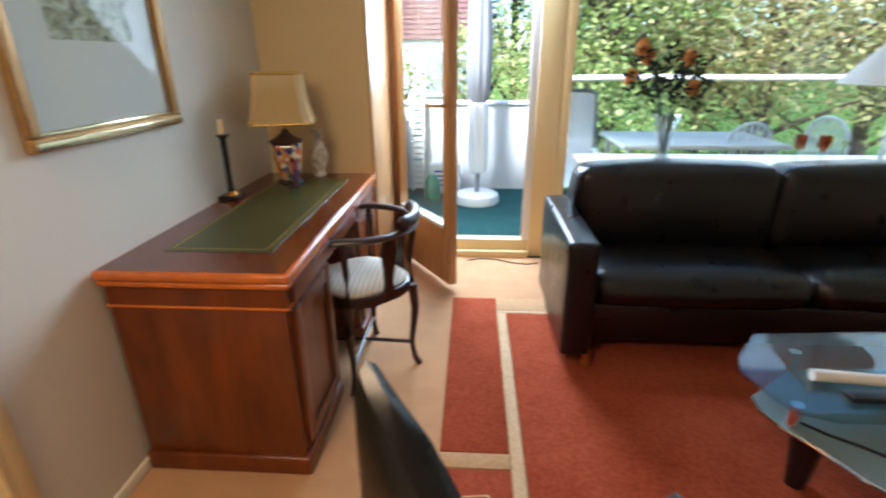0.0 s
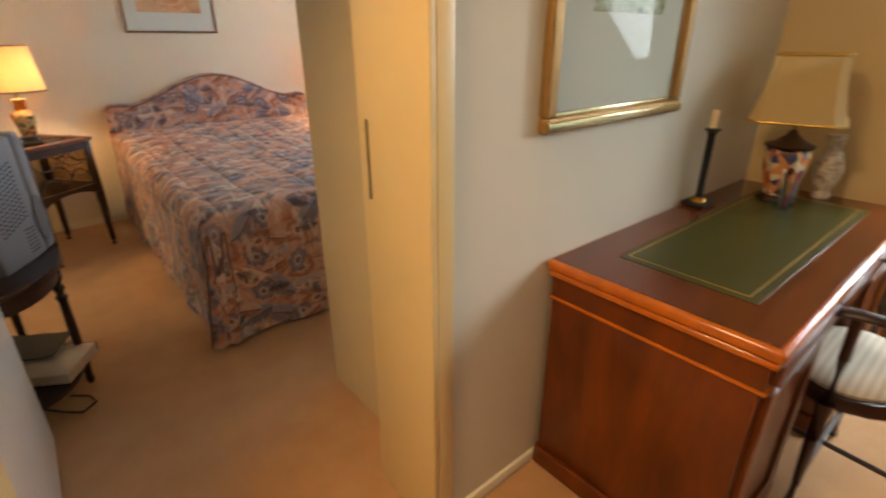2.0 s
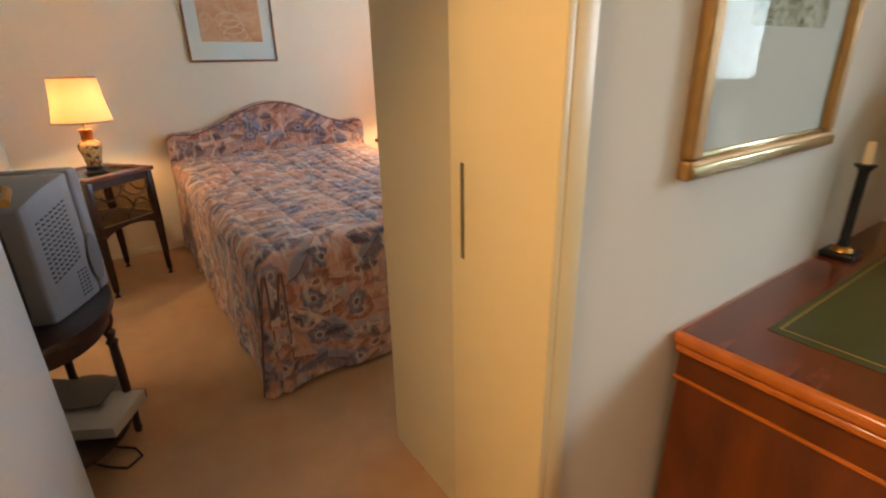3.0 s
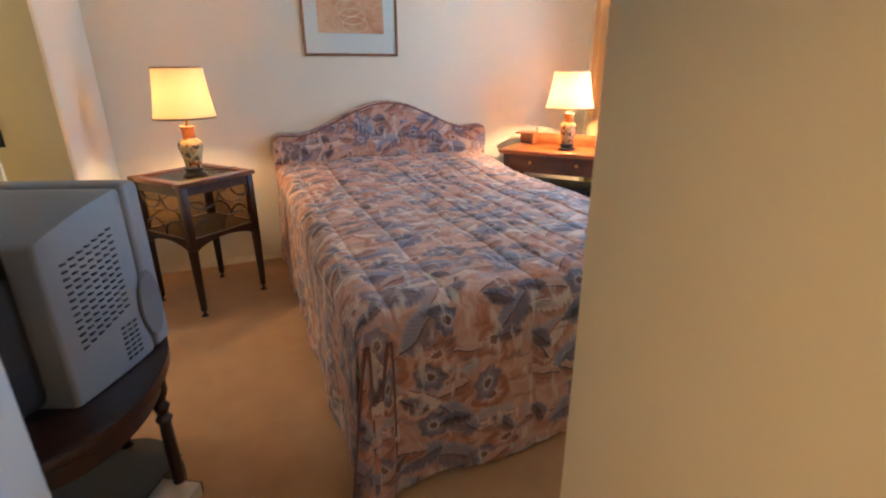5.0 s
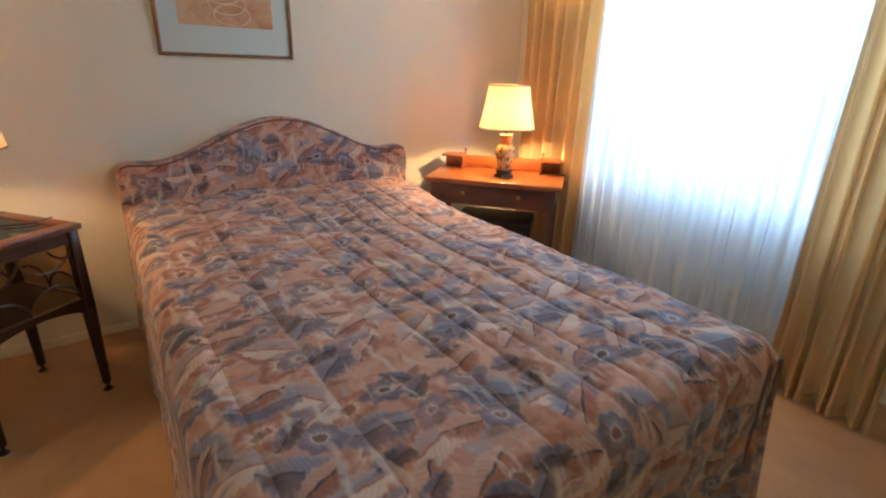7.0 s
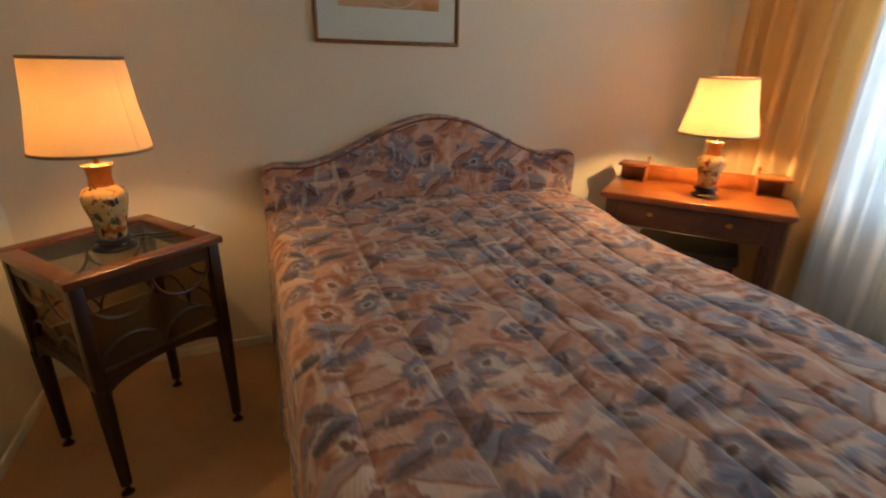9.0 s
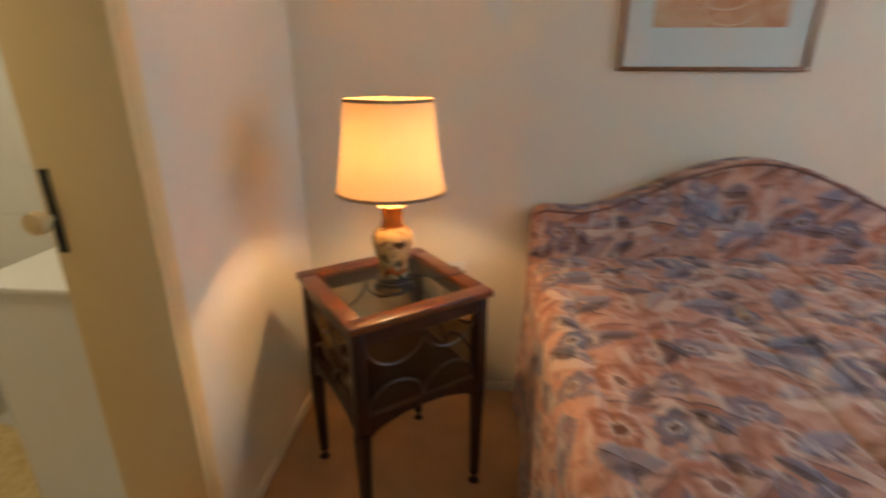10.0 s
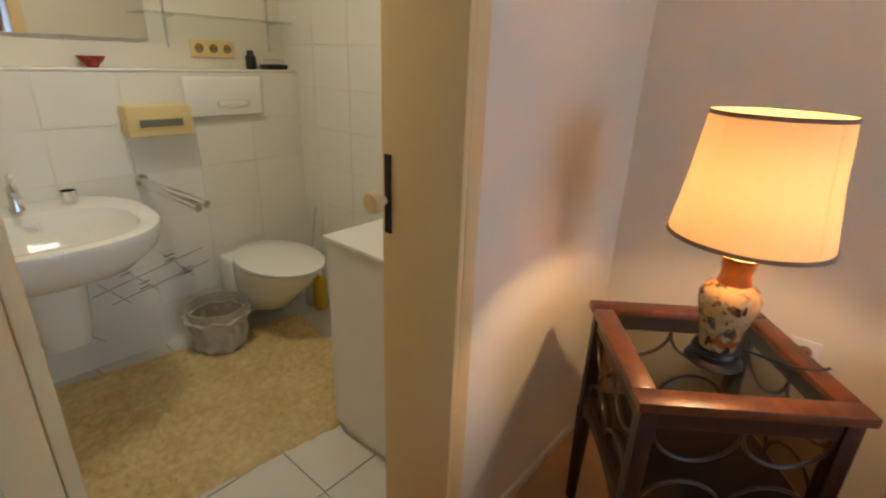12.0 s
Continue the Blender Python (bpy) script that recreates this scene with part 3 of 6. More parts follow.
    # box pleats with corded edges at the foot corners
    for yy, sg in ((0.0, 1), (1.560, -1)):
        for off, wd in ((-0.012, 0.075), (0.055, 0.075)):
            def fn(u, v, off=off, wd=wd):
                a = (u - 0.5) * 2
                z = 0.575 + (0.03 - 0.575) * v
                spread = 0.12 + 0.88 * v ** 0.8
                return (L + 0.010 + 0.035 * v * (1 - a * a), yy + sg * (off + wd * 0.5 * a * spread + 0.035 * (1 - v)), z)

            pl = part("corner_pleat", cloth(fn, 12, 20, lambda u, v, o=off: (2.45 + 0.55 * v, yy + 0.4 + o + 0.08 * u)), SPREAD, b)
            for e in (0.0, 1.0):
                part("piping", tube([fn(e, q / 10) for q in range(11)], 0.0055, 6), PIPING, pl)


PIPING = plain("salmon_piping", lin(122, 88, 80), 0.8)
bed()


# ---- bedroom: display table and lamps ----
SIDEPANE = glass_mat("side_pane_glass", (0.92, 0.84, 0.74, 1), 0.86, 0.008, 0.4)


def display_table():
    a = math.degrees(math.atan2(1.288 - 0.906, -4.064 + 3.774))
    t = thing("display_table", pose(-3.774, 0.906, 0, 0, 0, a), "walnut glass-topped display table with fretwork sides", "side table")
    w, d, h = 0.480, 0.467, 0.766
    # local x runs along the front edge, local y to the back
    rails = (("top_rail", 0, w, 0, 0.055), ("top_rail", 0, w, d - 0.055, d), ("top_rail", 0, 0.055, 0.055, d - 0.055), ("top_rail", w - 0.055, w, 0.055, d - 0.055))
    for n, x0, x1, y0, y1 in rails:
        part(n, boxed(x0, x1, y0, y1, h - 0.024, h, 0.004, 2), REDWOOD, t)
    part("glass_top", boxed(0.05, w - 0.05, 0.05, d - 0.05, h - 0.014, h - 0.007), TINT, t, "clear glass pane")
    for x in (0.012, w - 0.05):
        for y in (0.012, d - 0.05):
            bm = boxed(x, x + 0.038, y, y + 0.038, 0.40, h - 0.024, 0.003, 2)
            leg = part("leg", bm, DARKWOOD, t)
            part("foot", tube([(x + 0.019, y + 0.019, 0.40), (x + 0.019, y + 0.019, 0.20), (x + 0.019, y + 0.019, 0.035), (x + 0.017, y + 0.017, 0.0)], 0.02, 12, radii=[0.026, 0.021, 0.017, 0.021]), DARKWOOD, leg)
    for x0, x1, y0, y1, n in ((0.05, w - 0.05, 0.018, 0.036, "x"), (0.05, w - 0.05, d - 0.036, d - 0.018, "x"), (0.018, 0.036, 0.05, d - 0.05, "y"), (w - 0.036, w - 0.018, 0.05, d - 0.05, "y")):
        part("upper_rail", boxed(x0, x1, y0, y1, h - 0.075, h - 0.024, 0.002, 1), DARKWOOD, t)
        bm = bmesh.new()
        ln = (x1 - x0) if n == "x" else (y1 - y0)
        prof = []
        for i in range(17):
            s = i / 16
            prof.append((s * ln, 0.435 - 0.055 + 0.05 * math.sin(math.pi * s) ** 0.6))
        lo = [(q, z) for q, z in prof]
        vs = []
        for o in ((y0, y1) if n == "x" else (x0, x1)):
            row = [(q, 0.455) for q, z in prof[::-1]]
            pts = lo + row
            vs.append([bm.verts.new(((x0 + q, o, z) if n == "x" else (o, y0 + q, z))) for q, z in pts])
        bm.faces.new(vs[0])
        bm.faces.new(vs[1][::-1])
        m = len(vs[0])
        for i in range(m):
            bm.faces.new((vs[0][i], vs[1][i], vs[1][(i + 1) % m], vs[0][(i + 1) % m]))
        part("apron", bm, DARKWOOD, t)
        c = (y0 + y1) / 2 if n == "x" else (x0 + x1) / 2
        z0, z1 = 0.458, h - 0.077
        zm = (z0 + z1) / 2

        def put(q, z):
            return (x0 + q, c, z) if n == "x" else (c, y0 + q, z)

        for side in (0, 1):
            for up in (0, 1):
                pts = []
                for i in range(13):
                    g = math.pi * i / 12
                    q = ln * (0.25 + 0.5 * side) + 0.25 * ln * math.cos(g)
                    z = (z0 if not up else z1) + (0.085 if not up else -0.085) * math.sin(g)
                    pts.append(put(q, z))
                part("fret_arc", tube(pts, 0.005, 6), DARKWOOD, t)
        part("side_glass", boxed(*((x0, x1, c + 0.008, c + 0.011) if n == "x" else (c + 0.008, c + 0.011, y0, y1)), z0, z1), SIDEPANE, t, "clear glass side pane")
    part("shelf", boxed(0.03, w - 0.03, 0.03, d - 0.03, 0.435, 0.452), DARKWOOD, t)


display_table()


NECK = plain("brown_glaze", lin(132, 84, 34), 0.15, var=0.3, scale=60)


def table_lamp(m, label, top, bottom, h0, h1, urn_h, colour):
    """A porcelain urn lamp: urn, wooden foot, neck, shade with trims."""
    lp = thing("table_lamp", m, label, "lamp", "bedside lamps")
    part("foot", lathe([(0.0, 0.0), (0.058, 0.0), (0.064, 0.005), (0.060, 0.012), (0.046, 0.018), (0.044, 0.026), (0.054, 0.034), (0.050, 0.042), (0.030, 0.044)], 28), BLACK, lp, "black carved wooden foot")
    s = urn_h / 0.2
    prof = [(0.036, 0.034), (0.04, 0.036 + 0.01 * s), (0.05, 0.034 + 0.06 * s), (0.062, 0.034 + 0.10 * s), (0.064, 0.034 + 0.118 * s), (0.055, 0.034 + 0.135 * s), (0.034, 0.034 + 0.146 * s), (0.030, 0.034 + 0.165 * s), (0.034, 0.034 + 0.19 * s), (0.042, 0.034 + 0.2 * s), (0.03, 0.036 + 0.2 * s)]
    urn = part("urn", lathe(prof, 36), colour, lp, "painted porcelain urn")
    part("neck", lathe([(r + 0.0012, z) for r, z in prof[6:10]], 36, caps=False), NECK, urn, "brown glazed neck")
    part("stem", lathe([(0.008, 0.034 + urn_h), (0.008, h1 - 0.05)], 12), BRASS, lp)
    n = 44
    bm = bmesh.new()
    ring = []
    for r, z in ((bottom, h0), (bottom + (top - bottom) * 0.5 - 0.004, (h0 + h1) / 2), (top, h1)):
        ring.append([bm.verts.new((r * math.cos(2 * math.pi * i / n), r * math.sin(2 * math.pi * i / n), z)) for i in range(n)])
    for a, b in zip(ring, ring[1:]):
        for i in range(n):
            bm.faces.new((a[i], a[(i + 1) % n], b[(i + 1) % n], b[i]))
    shade = part("shade", bm, SILK, lp, "glowing cream silk shade")
    for r, z in ((bottom, h0 + 0.003), (top, h1 - 0.003)):
        part("shade_trim", lathe([(r - 0.001, z - 0.0045), (r + 0.002, z - 0.004), (r + 0.002, z + 0.004), (r - 0.001, z + 0.0045)], 44, caps=False), TRIM, shade)
    for i in range(8):
        a = 2 * math.pi * (i + 0.3) / 8
        part("shade_seam", tube([((bottom + 0.0005) * math.cos(a), (bottom + 0.0005) * math.sin(a), h0), (((top + bottom) / 2 - 0.0035) * math.cos(a), ((top + bottom) / 2 - 0.0035) * math.sin(a), (h0 + h1) / 2), ((top + 0.0005) * math.cos(a), (top + 0.0005) * math.sin(a), h1)], 0.0005, 5), SILK, shade)
    part("bulb", lathe([(0.0, h0 + 0.005), (0.010, h0 + 0.006), (0.012, h0 + 0.03)], 16), WHITE, lp)
    return lp


def porcelain():
    k = Mat("painted_porcelain", 0.12)
    f = k.voronoi(38, k.mapped((1, 1, 0.7)), out="Color")
    sep = k.n.new("ShaderNodeSeparateColor")
    k.l.new(f, sep.inputs[0])
    g = k.noise(45, 4)
    c = k.ramp(sep.outputs[0], [(0, lin(170, 150, 108)), (0.22, lin(96, 70, 40)), (0.38, lin(176, 158, 118)), (0.55, lin(58, 54, 40)), (0.70, lin(160, 92, 44)), (0.82, lin(84, 84, 66)), (0.92, lin(112, 40, 26))], "CONSTANT")
    k.color(k.mix(k.ramp(g, [(0.45, (0, 0, 0, 1)), (0.55, (1, 1, 1, 1))]), c, lin(182, 164, 122)))
    return k.m


PORC = porcelain()
TRIM = plain("grey_braid", lin(150, 128, 104), 0.8)
table_lamp(pose(-4.065, 0.974, 0.759), "painted porcelain table lamp, lit, on the display table", 0.124, 0.158, 0.312, 0.572, 0.235, PORC)
table_lamp(pose(-4.04, 3.493, 0.745), "painted porcelain table lamp, lit, on the writing desk", 0.122, 0.172, 0.30, 0.555, 0.23, PORC)


# ---- bedroom: curtains ----
def folds(x0, x1, y, z0, z1, n, amp, seed):
    def fn(u, v):
        x = x0 + (x1 - x0) * u
        a = amp * (0.55 + 0.45 * v)
        ph = 2 * math.pi * n * u + 0.6 * math.sin(2.2 * v + seed) + 1.3 * noise.noise(Vector((u * n * 0.7, v * 0.8, seed)))
        return (x + 0.012 * math.sin(ph * 0.5 + seed), y + a * math.sin(ph), z1 + (z0 - z1) * v)
    return fn


def curtain(name, x0, x1, y, z0, n, amp, seed, mat, label, cat, nu, group=""):
    c = thing(name, pose(0, 0, 0), label, cat, group)
    f = folds(x0, x1, y, z0, 2.42, n, amp, seed)
    k = 1 - 0.05 / (2.42 - z0)
    part("panel", sheet(lambda u, v: f(u, v * k), nu, 14), mat, c)
    part("hem", sheet(lambda u, v: f(u, k + v * (1 - k)), nu, 2, 0.004), mat, c)
    part("heading_tape", sheet(lambda u, v: Vector(f(u, v * 0.03)) + Vector((0, -0.004, 0.004)), nu, 1, 0.002), mat, c)
    return c


curtain("sheer_curtain", -3.72, -2.44, 3.86, 0.04, 17, 0.022, 2.0, SHEER, "white sheer voile curtain hanging before the window", "curtain", 300)
curtain("drape", -4.36, -3.70, 3.93, 0.02, 7, 0.06, 5.0, DRAPE, "ochre satin drape drawn aside of the window", "curtain", 120, "bedroom drapes")
curtain("drape", -2.46, -2.04, 3.80, 0.01, 7, 0.038, 9.0, DRAPE, "ochre satin drape gathered beside the sheer curtain", "curtain", 70, "bedroom drapes")
# ---- door and window joinery ----
def framed_opening(name, axis, at0, at1, face, back, z1, label, w=0.05, t=0.016, cat="door"):
    """Lining and casings of a doorway; the frame stands a little proud of the wall."""
    d = tagged(new(name), label, cat, "", "structure")

    def bx(p, q, s, u, z0, zt, bev=0.003):
        return boxed(*((p, q, s, u) if axis == "x" else (s, u, p, q)), z0, zt, bev, 2)

    lo, hi = min(face, back) - t, max(face, back) + t
    for a, b in ((at0, at0 + 0.018), (at1 - 0.018, at1)):
        part("lining", bx(a, b, lo, hi, 0, z1), FRAME, d)
    part("lining", bx(at0, at1, lo, hi, z1 - 0.018, z1), FRAME, d)
    for s, u in ((lo, lo + t - 0.001), (hi - t + 0.001, hi)):
        for a, b in ((at0 - w, at0 - 0.0005), (at1 + 0.0005, at1 + w)):
            part("casing", bx(a, b, s, u, 0, z1 + w, 0.005), FRAME, d)
        part("casing", bx(at0 - 0.0005, at1 + 0.0005, s, u, z1, z1 + w, 0.005), FRAME, d)
    return d


STEELPLATE = plain("dull_steel", lin(128, 116, 92), 0.5, 0.4)
d1 = framed_opening("door_1", "y", 0.782, 1.632, -0.82, -1.07, 2.03, "bedroom door standing open in a cream painted frame")
leaf = part("leaf", boxed(-1.985, -1.105, 0.735, 0.775, 0.008, 2.0, 0.004, 2), WHITE, d1, "white panel door leaf, open")
plate = part("escutcheon", boxed(-1.968, -1.928, 0.775, 0.780, 0.955, 1.165, 0.006, 3), BRASS, leaf, "ornate brass escutcheon")
part("handle", tube([(-1.948, 0.778, 1.08), (-1.948, 0.822, 1.08), (-1.93, 0.830, 1.078), (-1.86, 0.832, 1.07), (-1.835, 0.83, 1.065)], 0.009, 12, radii=[0.012, 0.010, 0.011, 0.009, 0.012]), BRASS, leaf, "brass lever handle")
part("strike_plate", boxed(-1.048, -1.040, 1.6105, 1.6145, 0.985, 1.18), STEELPLATE, d1, "slim metal strike plate")
d2 = framed_opening("door_2", "x", -3.668, -2.93, 0.50, 0.29, 2.0, "open bathroom doorway with cream painted frame")
part("strike_plate", boxed(-3.651, -3.646, 0.286, 0.306, 1.01, 1.20), BLACK, d2, "dark metal strike plate")
part("latch_knob", lathe([(0.0, 0.0), (0.009, 0.0), (0.009, 0.018), (0.024, 0.022), (0.027, 0.034), (0.024, 0.048), (0.0, 0.05)], 20), FRAME, d2, "ribbed cream knob", m=pose(-3.646, 0.288, 1.09, 0, 90, 0))


def baseboard(x0, x1, y0, y1):
    structure("baseboard", boxed(x0, x1, y0, y1, 0.0, 0.045, 0.003, 2), WALL, "low white painted baseboard along the wall", "baseboard")


baseboard(-0.82, -0.808, 1.69, 3.48)
baseboard(-4.62, -4.608, 0.512, 4.1)
baseboard(-4.608, -3.72, 0.50, 0.512)
baseboard(-2.87, -1.13, 0.50, 0.512)
baseboard(-0.808, -0.24, 3.468, 3.48)


def window_unit(name, x0, x1, z0, z1, y0, y1, mullions, label, fw=0.06):
    """A glazed frame in the outer wall."""
    w = tagged(new(name), label, "window", "", "structure")
    part("window_frame", boxed(x0, x1, y0, y1, z0, z0 + fw, 0.004, 2), FRAME, w)
    part("window_frame", boxed(x0, x1, y0, y1, z1 - fw, z1, 0.004, 2), FRAME, w)
    edges = [(x0, x0 + fw)] + [(m - fw / 2, m + fw / 2) for m in mullions] + [(x1 - fw, x1)]
    for a, b in edges:
        part("window_frame", boxed(a, b, y0, y1, z0 + fw, z1 - fw, 0.004, 2), FRAME, w)
    for (a, b), (c, d) in zip(edges, edges[1:]):
        p = part("pane", boxed(b - 0.005, c + 0.005, (y0 + y1) / 2 - 0.003, (y0 + y1) / 2 + 0.003, z0 + fw - 0.005, z1 - fw + 0.005), GLASS, w)
        p.visible_shadow = False
    return w


window_unit("window_1", -3.82, -2.42, 0.82, 2.25, 4.2, 4.26, [-3.12], "white-framed bedroom window behind sheer curtains")
structure("window_sill", boxed(-3.86, -2.38, 4.02, 4.2, 0.79, 0.82, 0.006, 2), WHITE, "white window sill in the bedroom", "sill")
# balcony door: frame, open leaf; fixed window beside it
bd = tagged(new("door_3"), "oak-framed glazed balcony door standing open inwards", "door", "", "structure")
part("reveal_lining", boxed(-0.239, -0.226, 3.47, 4.128, 0.0, 2.3, 0.003, 2), OAK, bd)
for a, b, z0, z1 in ((-0.238, -0.19, 0.0, 2.3), (0.735, 0.895, 0.0, 2.3), (-0.19, 0.735, 2.2, 2.3), (-0.19, 0.735, 0.0, 0.13)):
    part("door_frame", boxed(a, b, 4.13, 4.21, z0, z1, 0.005, 2), FRAME if a > -0.1 or z1 < 0.2 else OAK, bd)
part("threshold", boxed(-0.19, 0.735, 4.09, 4.13, 0.0, 0.05, 0.006, 2), FRAME, bd)
part("inner_frame", boxed(0.68, 0.734, 4.125, 4.135, 0.13, 2.2, 0.003, 2), WHITE, bd)
ang = math.degrees(math.atan2(3.52 - 4.12, 0.215 + 0.19))
leaf3 = part("leaf", boxed(0, 0.724, -0.03, 0.025, 2.05, 2.17, 0.004, 2), OAK, bd, "glazed oak door leaf, open", m=pose(-0.19, 4.12, 0, 0, 0, ang))
for nm, a, b, z0, z1 in (("stile", 0.0, 0.075, 0.05, 2.05), ("stile", 0.649, 0.724, 0.05, 2.05), ("bottom_panel", 0.075, 0.649, 0.05, 0.40)):
    part(nm, boxed(a, b, -0.03, 0.025, z0, z1, 0.004, 2), OAK, leaf3)
part("glazing_bar", boxed(0.075, 0.649, -0.036, 0.03, 0.40, 0.425, 0.004, 2), WHITE, leaf3, "white weather bar")
pn = part("pane", boxed(0.07, 0.654, -0.005, 0.001, 0.42, 2.055), GLASS, leaf3)
pn.visible_shadow = False
part("handle", tube([(0.69, -0.03, 1.12), (0.69, -0.075, 1.12), (0.66, -0.085, 1.12), (0.56, -0.085, 1.115)], 0.008, 10), BRASS, leaf3, "brass lever handle")
window_unit("window_2", 0.897, 4.28, 0.02, 2.3, 4.13, 4.21, [3.7], "large fixed window behind the sofa")
solid("power_cable", tube([(0.30, 4.02, 0.004), (0.38, 4.06, 0.004), (0.5, 4.05, 0.004), (0.62, 3.99, 0.004), (0.72, 3.97, 0.004), (0.80, 4.0, 0.004)], 0.004, 6), BLACK, "black power cable lying on the carpet", "cable")


# ---- pictures ----
def picture(name, m, w, h, fw, depth, frame_mat, label, art, mat_margin):
    """Hangs flat: local x along the width, y away from the wall, z up."""
    p = thing(name, m, label, "picture")
    for x0, x1, z0, z1 in ((0, w, 0, fw), (0, w, h - fw, h), (0, fw, fw, h - fw), (w - fw, w, fw, h - fw)):
        part("frame", boxed(x0, x1, 0.0, depth, z0, z1, min(0.008, fw / 3), 3), frame_mat, p)
    part("mount", boxed(fw, w - fw, 0.004, 0.008, fw, h - fw), PAPER if fw > 0.03 else PAPER2, p, "pale paper mount")
    art(p)
    g = part("glazing", boxed(fw - 0.003, w - fw + 0.003, 0.011, 0.013, fw - 0.003, h - fw + 0.003), PICGLASS, p)
    g.visible_shadow = False
    return p


PAPER2 = plain("white_mount", lin(232, 232, 232), 0.8, var=0.02)
PAPER = plain("mount_paper", lin(204, 202, 194), 0.8, var=0.03)


def wash_mat(name, a, b, c, scale):
    k = Mat(name, 0.8)
    k.color(k.ramp(k.noise(scale, 6, 0.7, None, 1.2), [(0.35, a), (0.5, b), (0.65, c)]))
    return k.m


SKETCH = wash_mat("ink_sketch", lin(74, 78, 52), lin(168, 168, 140), lin(206, 206, 196), 26)
SALMON = wash_mat("salmon_print", lin(216, 150, 112), lin(228, 176, 140), lin(236, 196, 164), 9)
GOLDFR = plain("gilded_frame", lin(168, 132, 78), 0.38, 0.55, var=0.25, scale=40, bump=0.5)
SILVFR = plain("silver_moulding", lin(186, 172, 134), 0.22, 0.85, var=0.15, scale=30)


def art1(p):
    part("drawing", boxed(0.16, 0.50, 0.008, 0.0088, 0.28, 0.48), SKETCH, p, "faint ink drawing of trees")
    part("inner_moulding", boxed(0.042, 0.63, 0.006, 0.018, 0.036, 0.05, 0.004, 2), SILVFR, p)
    part("lower_moulding", boxed(0.004, 0.666, 0.026, 0.034, 0.006, 0.030, 0.004, 3), SILVFR, p, "silvered lower rail")


def art2(p):
    part("print", boxed(0.10, 0.555, 0.008, 0.0088, 0.145, 0.65), SALMON, p, "pale salmon abstract print")
    for k in range(3):
        pts = [(0.30 + 0.09 * math.cos(a / 8 * math.pi) + 0.02 * k, 0.009, 0.20 + 0.05 * k + 0.05 * math.sin(a / 8 * math.pi)) for a in range(17)]
        part("brush_line", tube(pts, 0.0025, 5), CREAMLINE, p)


CREAMLINE = plain("cream_line", lin(240, 216, 188), 0.8)
THINWOOD = wood("thin_oak_frame", lin(110, 70, 36), lin(160, 112, 66), 0.4)
picture("wall_picture", pose(-0.82, 2.634, 1.134, 0, 0, -90), 0.671, 0.92, 0.04, 0.028, GOLDFR, "gilt-framed glazed drawing on the wall over the desk", art1, 0.05)
picture("wall_picture", pose(-4.62, 2.378, 1.408, 0, 0, -90), 0.66, 0.80, 0.016, 0.02, THINWOOD, "thin wood-framed salmon print on the wall over the bed", art2, 0.1)


# ---- things on the desk ----
def candlestick():
    c = thing("candlestick", pose(-0.765, 2.862, 0.775), "slim black candlestick with a cream candle on the desk", "candlestick")
    part("base", boxed(-0.045, 0.045, -0.045, 0.045, 0, 0.018, 0.005, 3), BLACK, c)
    part("collar", lathe([(0.03, 0.018), (0.024, 0.03), (0.018, 0.034)], 24), BRASS, c)
    part("column", lathe([(0.016, 0.034), (0.0125, 0.05), (0.0135, 0.26), (0.018, 0.272)], 24), BLACK, c)
    part("drip_pan", lathe([(0.018, 0.272), (0.027, 0.279), (0.027, 0.284), (0.014, 0.286)], 24), BLACK, c)
    part("candle", lathe([(0.0, 0.284), (0.0125, 0.284), (0.012, 0.342), (0.010, 0.348), (0.0, 0.347)], 20), CANDLE, c, "cream wax candle")


CANDLE = plain("candle_wax", lin(232, 206, 160), 0.5)
candlestick()


def desk_lamp():
    d = thing("desk_lamp", pose(-0.60, 3.16, 0.775, 0, 0, 12), "painted porcelain lamp with square ochre shade on the desk", "lamp")
    part("foot", lathe([(0.062, 0.0), (0.066, 0.008), (0.056, 0.02), (0.05, 0.024)], 6), DARKWOOD, d)
    part("urn", lathe([(0.045, 0.024), (0.05, 0.04), (0.068, 0.12), (0.074, 0.17), (0.07, 0.195), (0.06, 0.205)], 6), IMARI, d, "orange and blue painted porcelain")
    part("lid", lathe([(0.08, 0.205), (0.082, 0.213), (0.05, 0.228), (0.022, 0.25), (0.01, 0.27)], 24), DARKWOOD, d)
    part("stem", lathe([(0.007, 0.27), (0.007, 0.50)], 10), BRASS, d)
    n = 8
    bm = bmesh.new()
    rows = []
    for s, z in ((0.147, 0.305), (0.136, 0.33), (0.120, 0.40), (0.111, 0.46), (0.107, 0.527)):
        c = s * 0.78
        o = [(-s, -c), (-c, -s), (c, -s), (s, -c), (s, c), (c, s), (-c, s), (-s, c)]
        rows.append([bm.verts.new((x, y, z)) for x, y in o])
    for a, b in zip(rows, rows[1:]):
        for i in range(n):
            bm.faces.new((a[i], a[(i + 1) % n], b[(i + 1) % n], b[i]))
    sh = part("shade", bm, PARCH, d, "ochre cut-corner parchment shade, unlit")
    for s, z in ((0.147, 0.305), (0.107, 0.527)):
        c = s * 0.78
        o = [(-s, -c), (-c, -s), (c, -s), (s, -c), (s, c), (c, s), (-c, s), (-s, c), (-s, -c)]
        part("shade_trim", tube([(x, y, z) for x, y in o], 0.005, 8), GILT, sh)


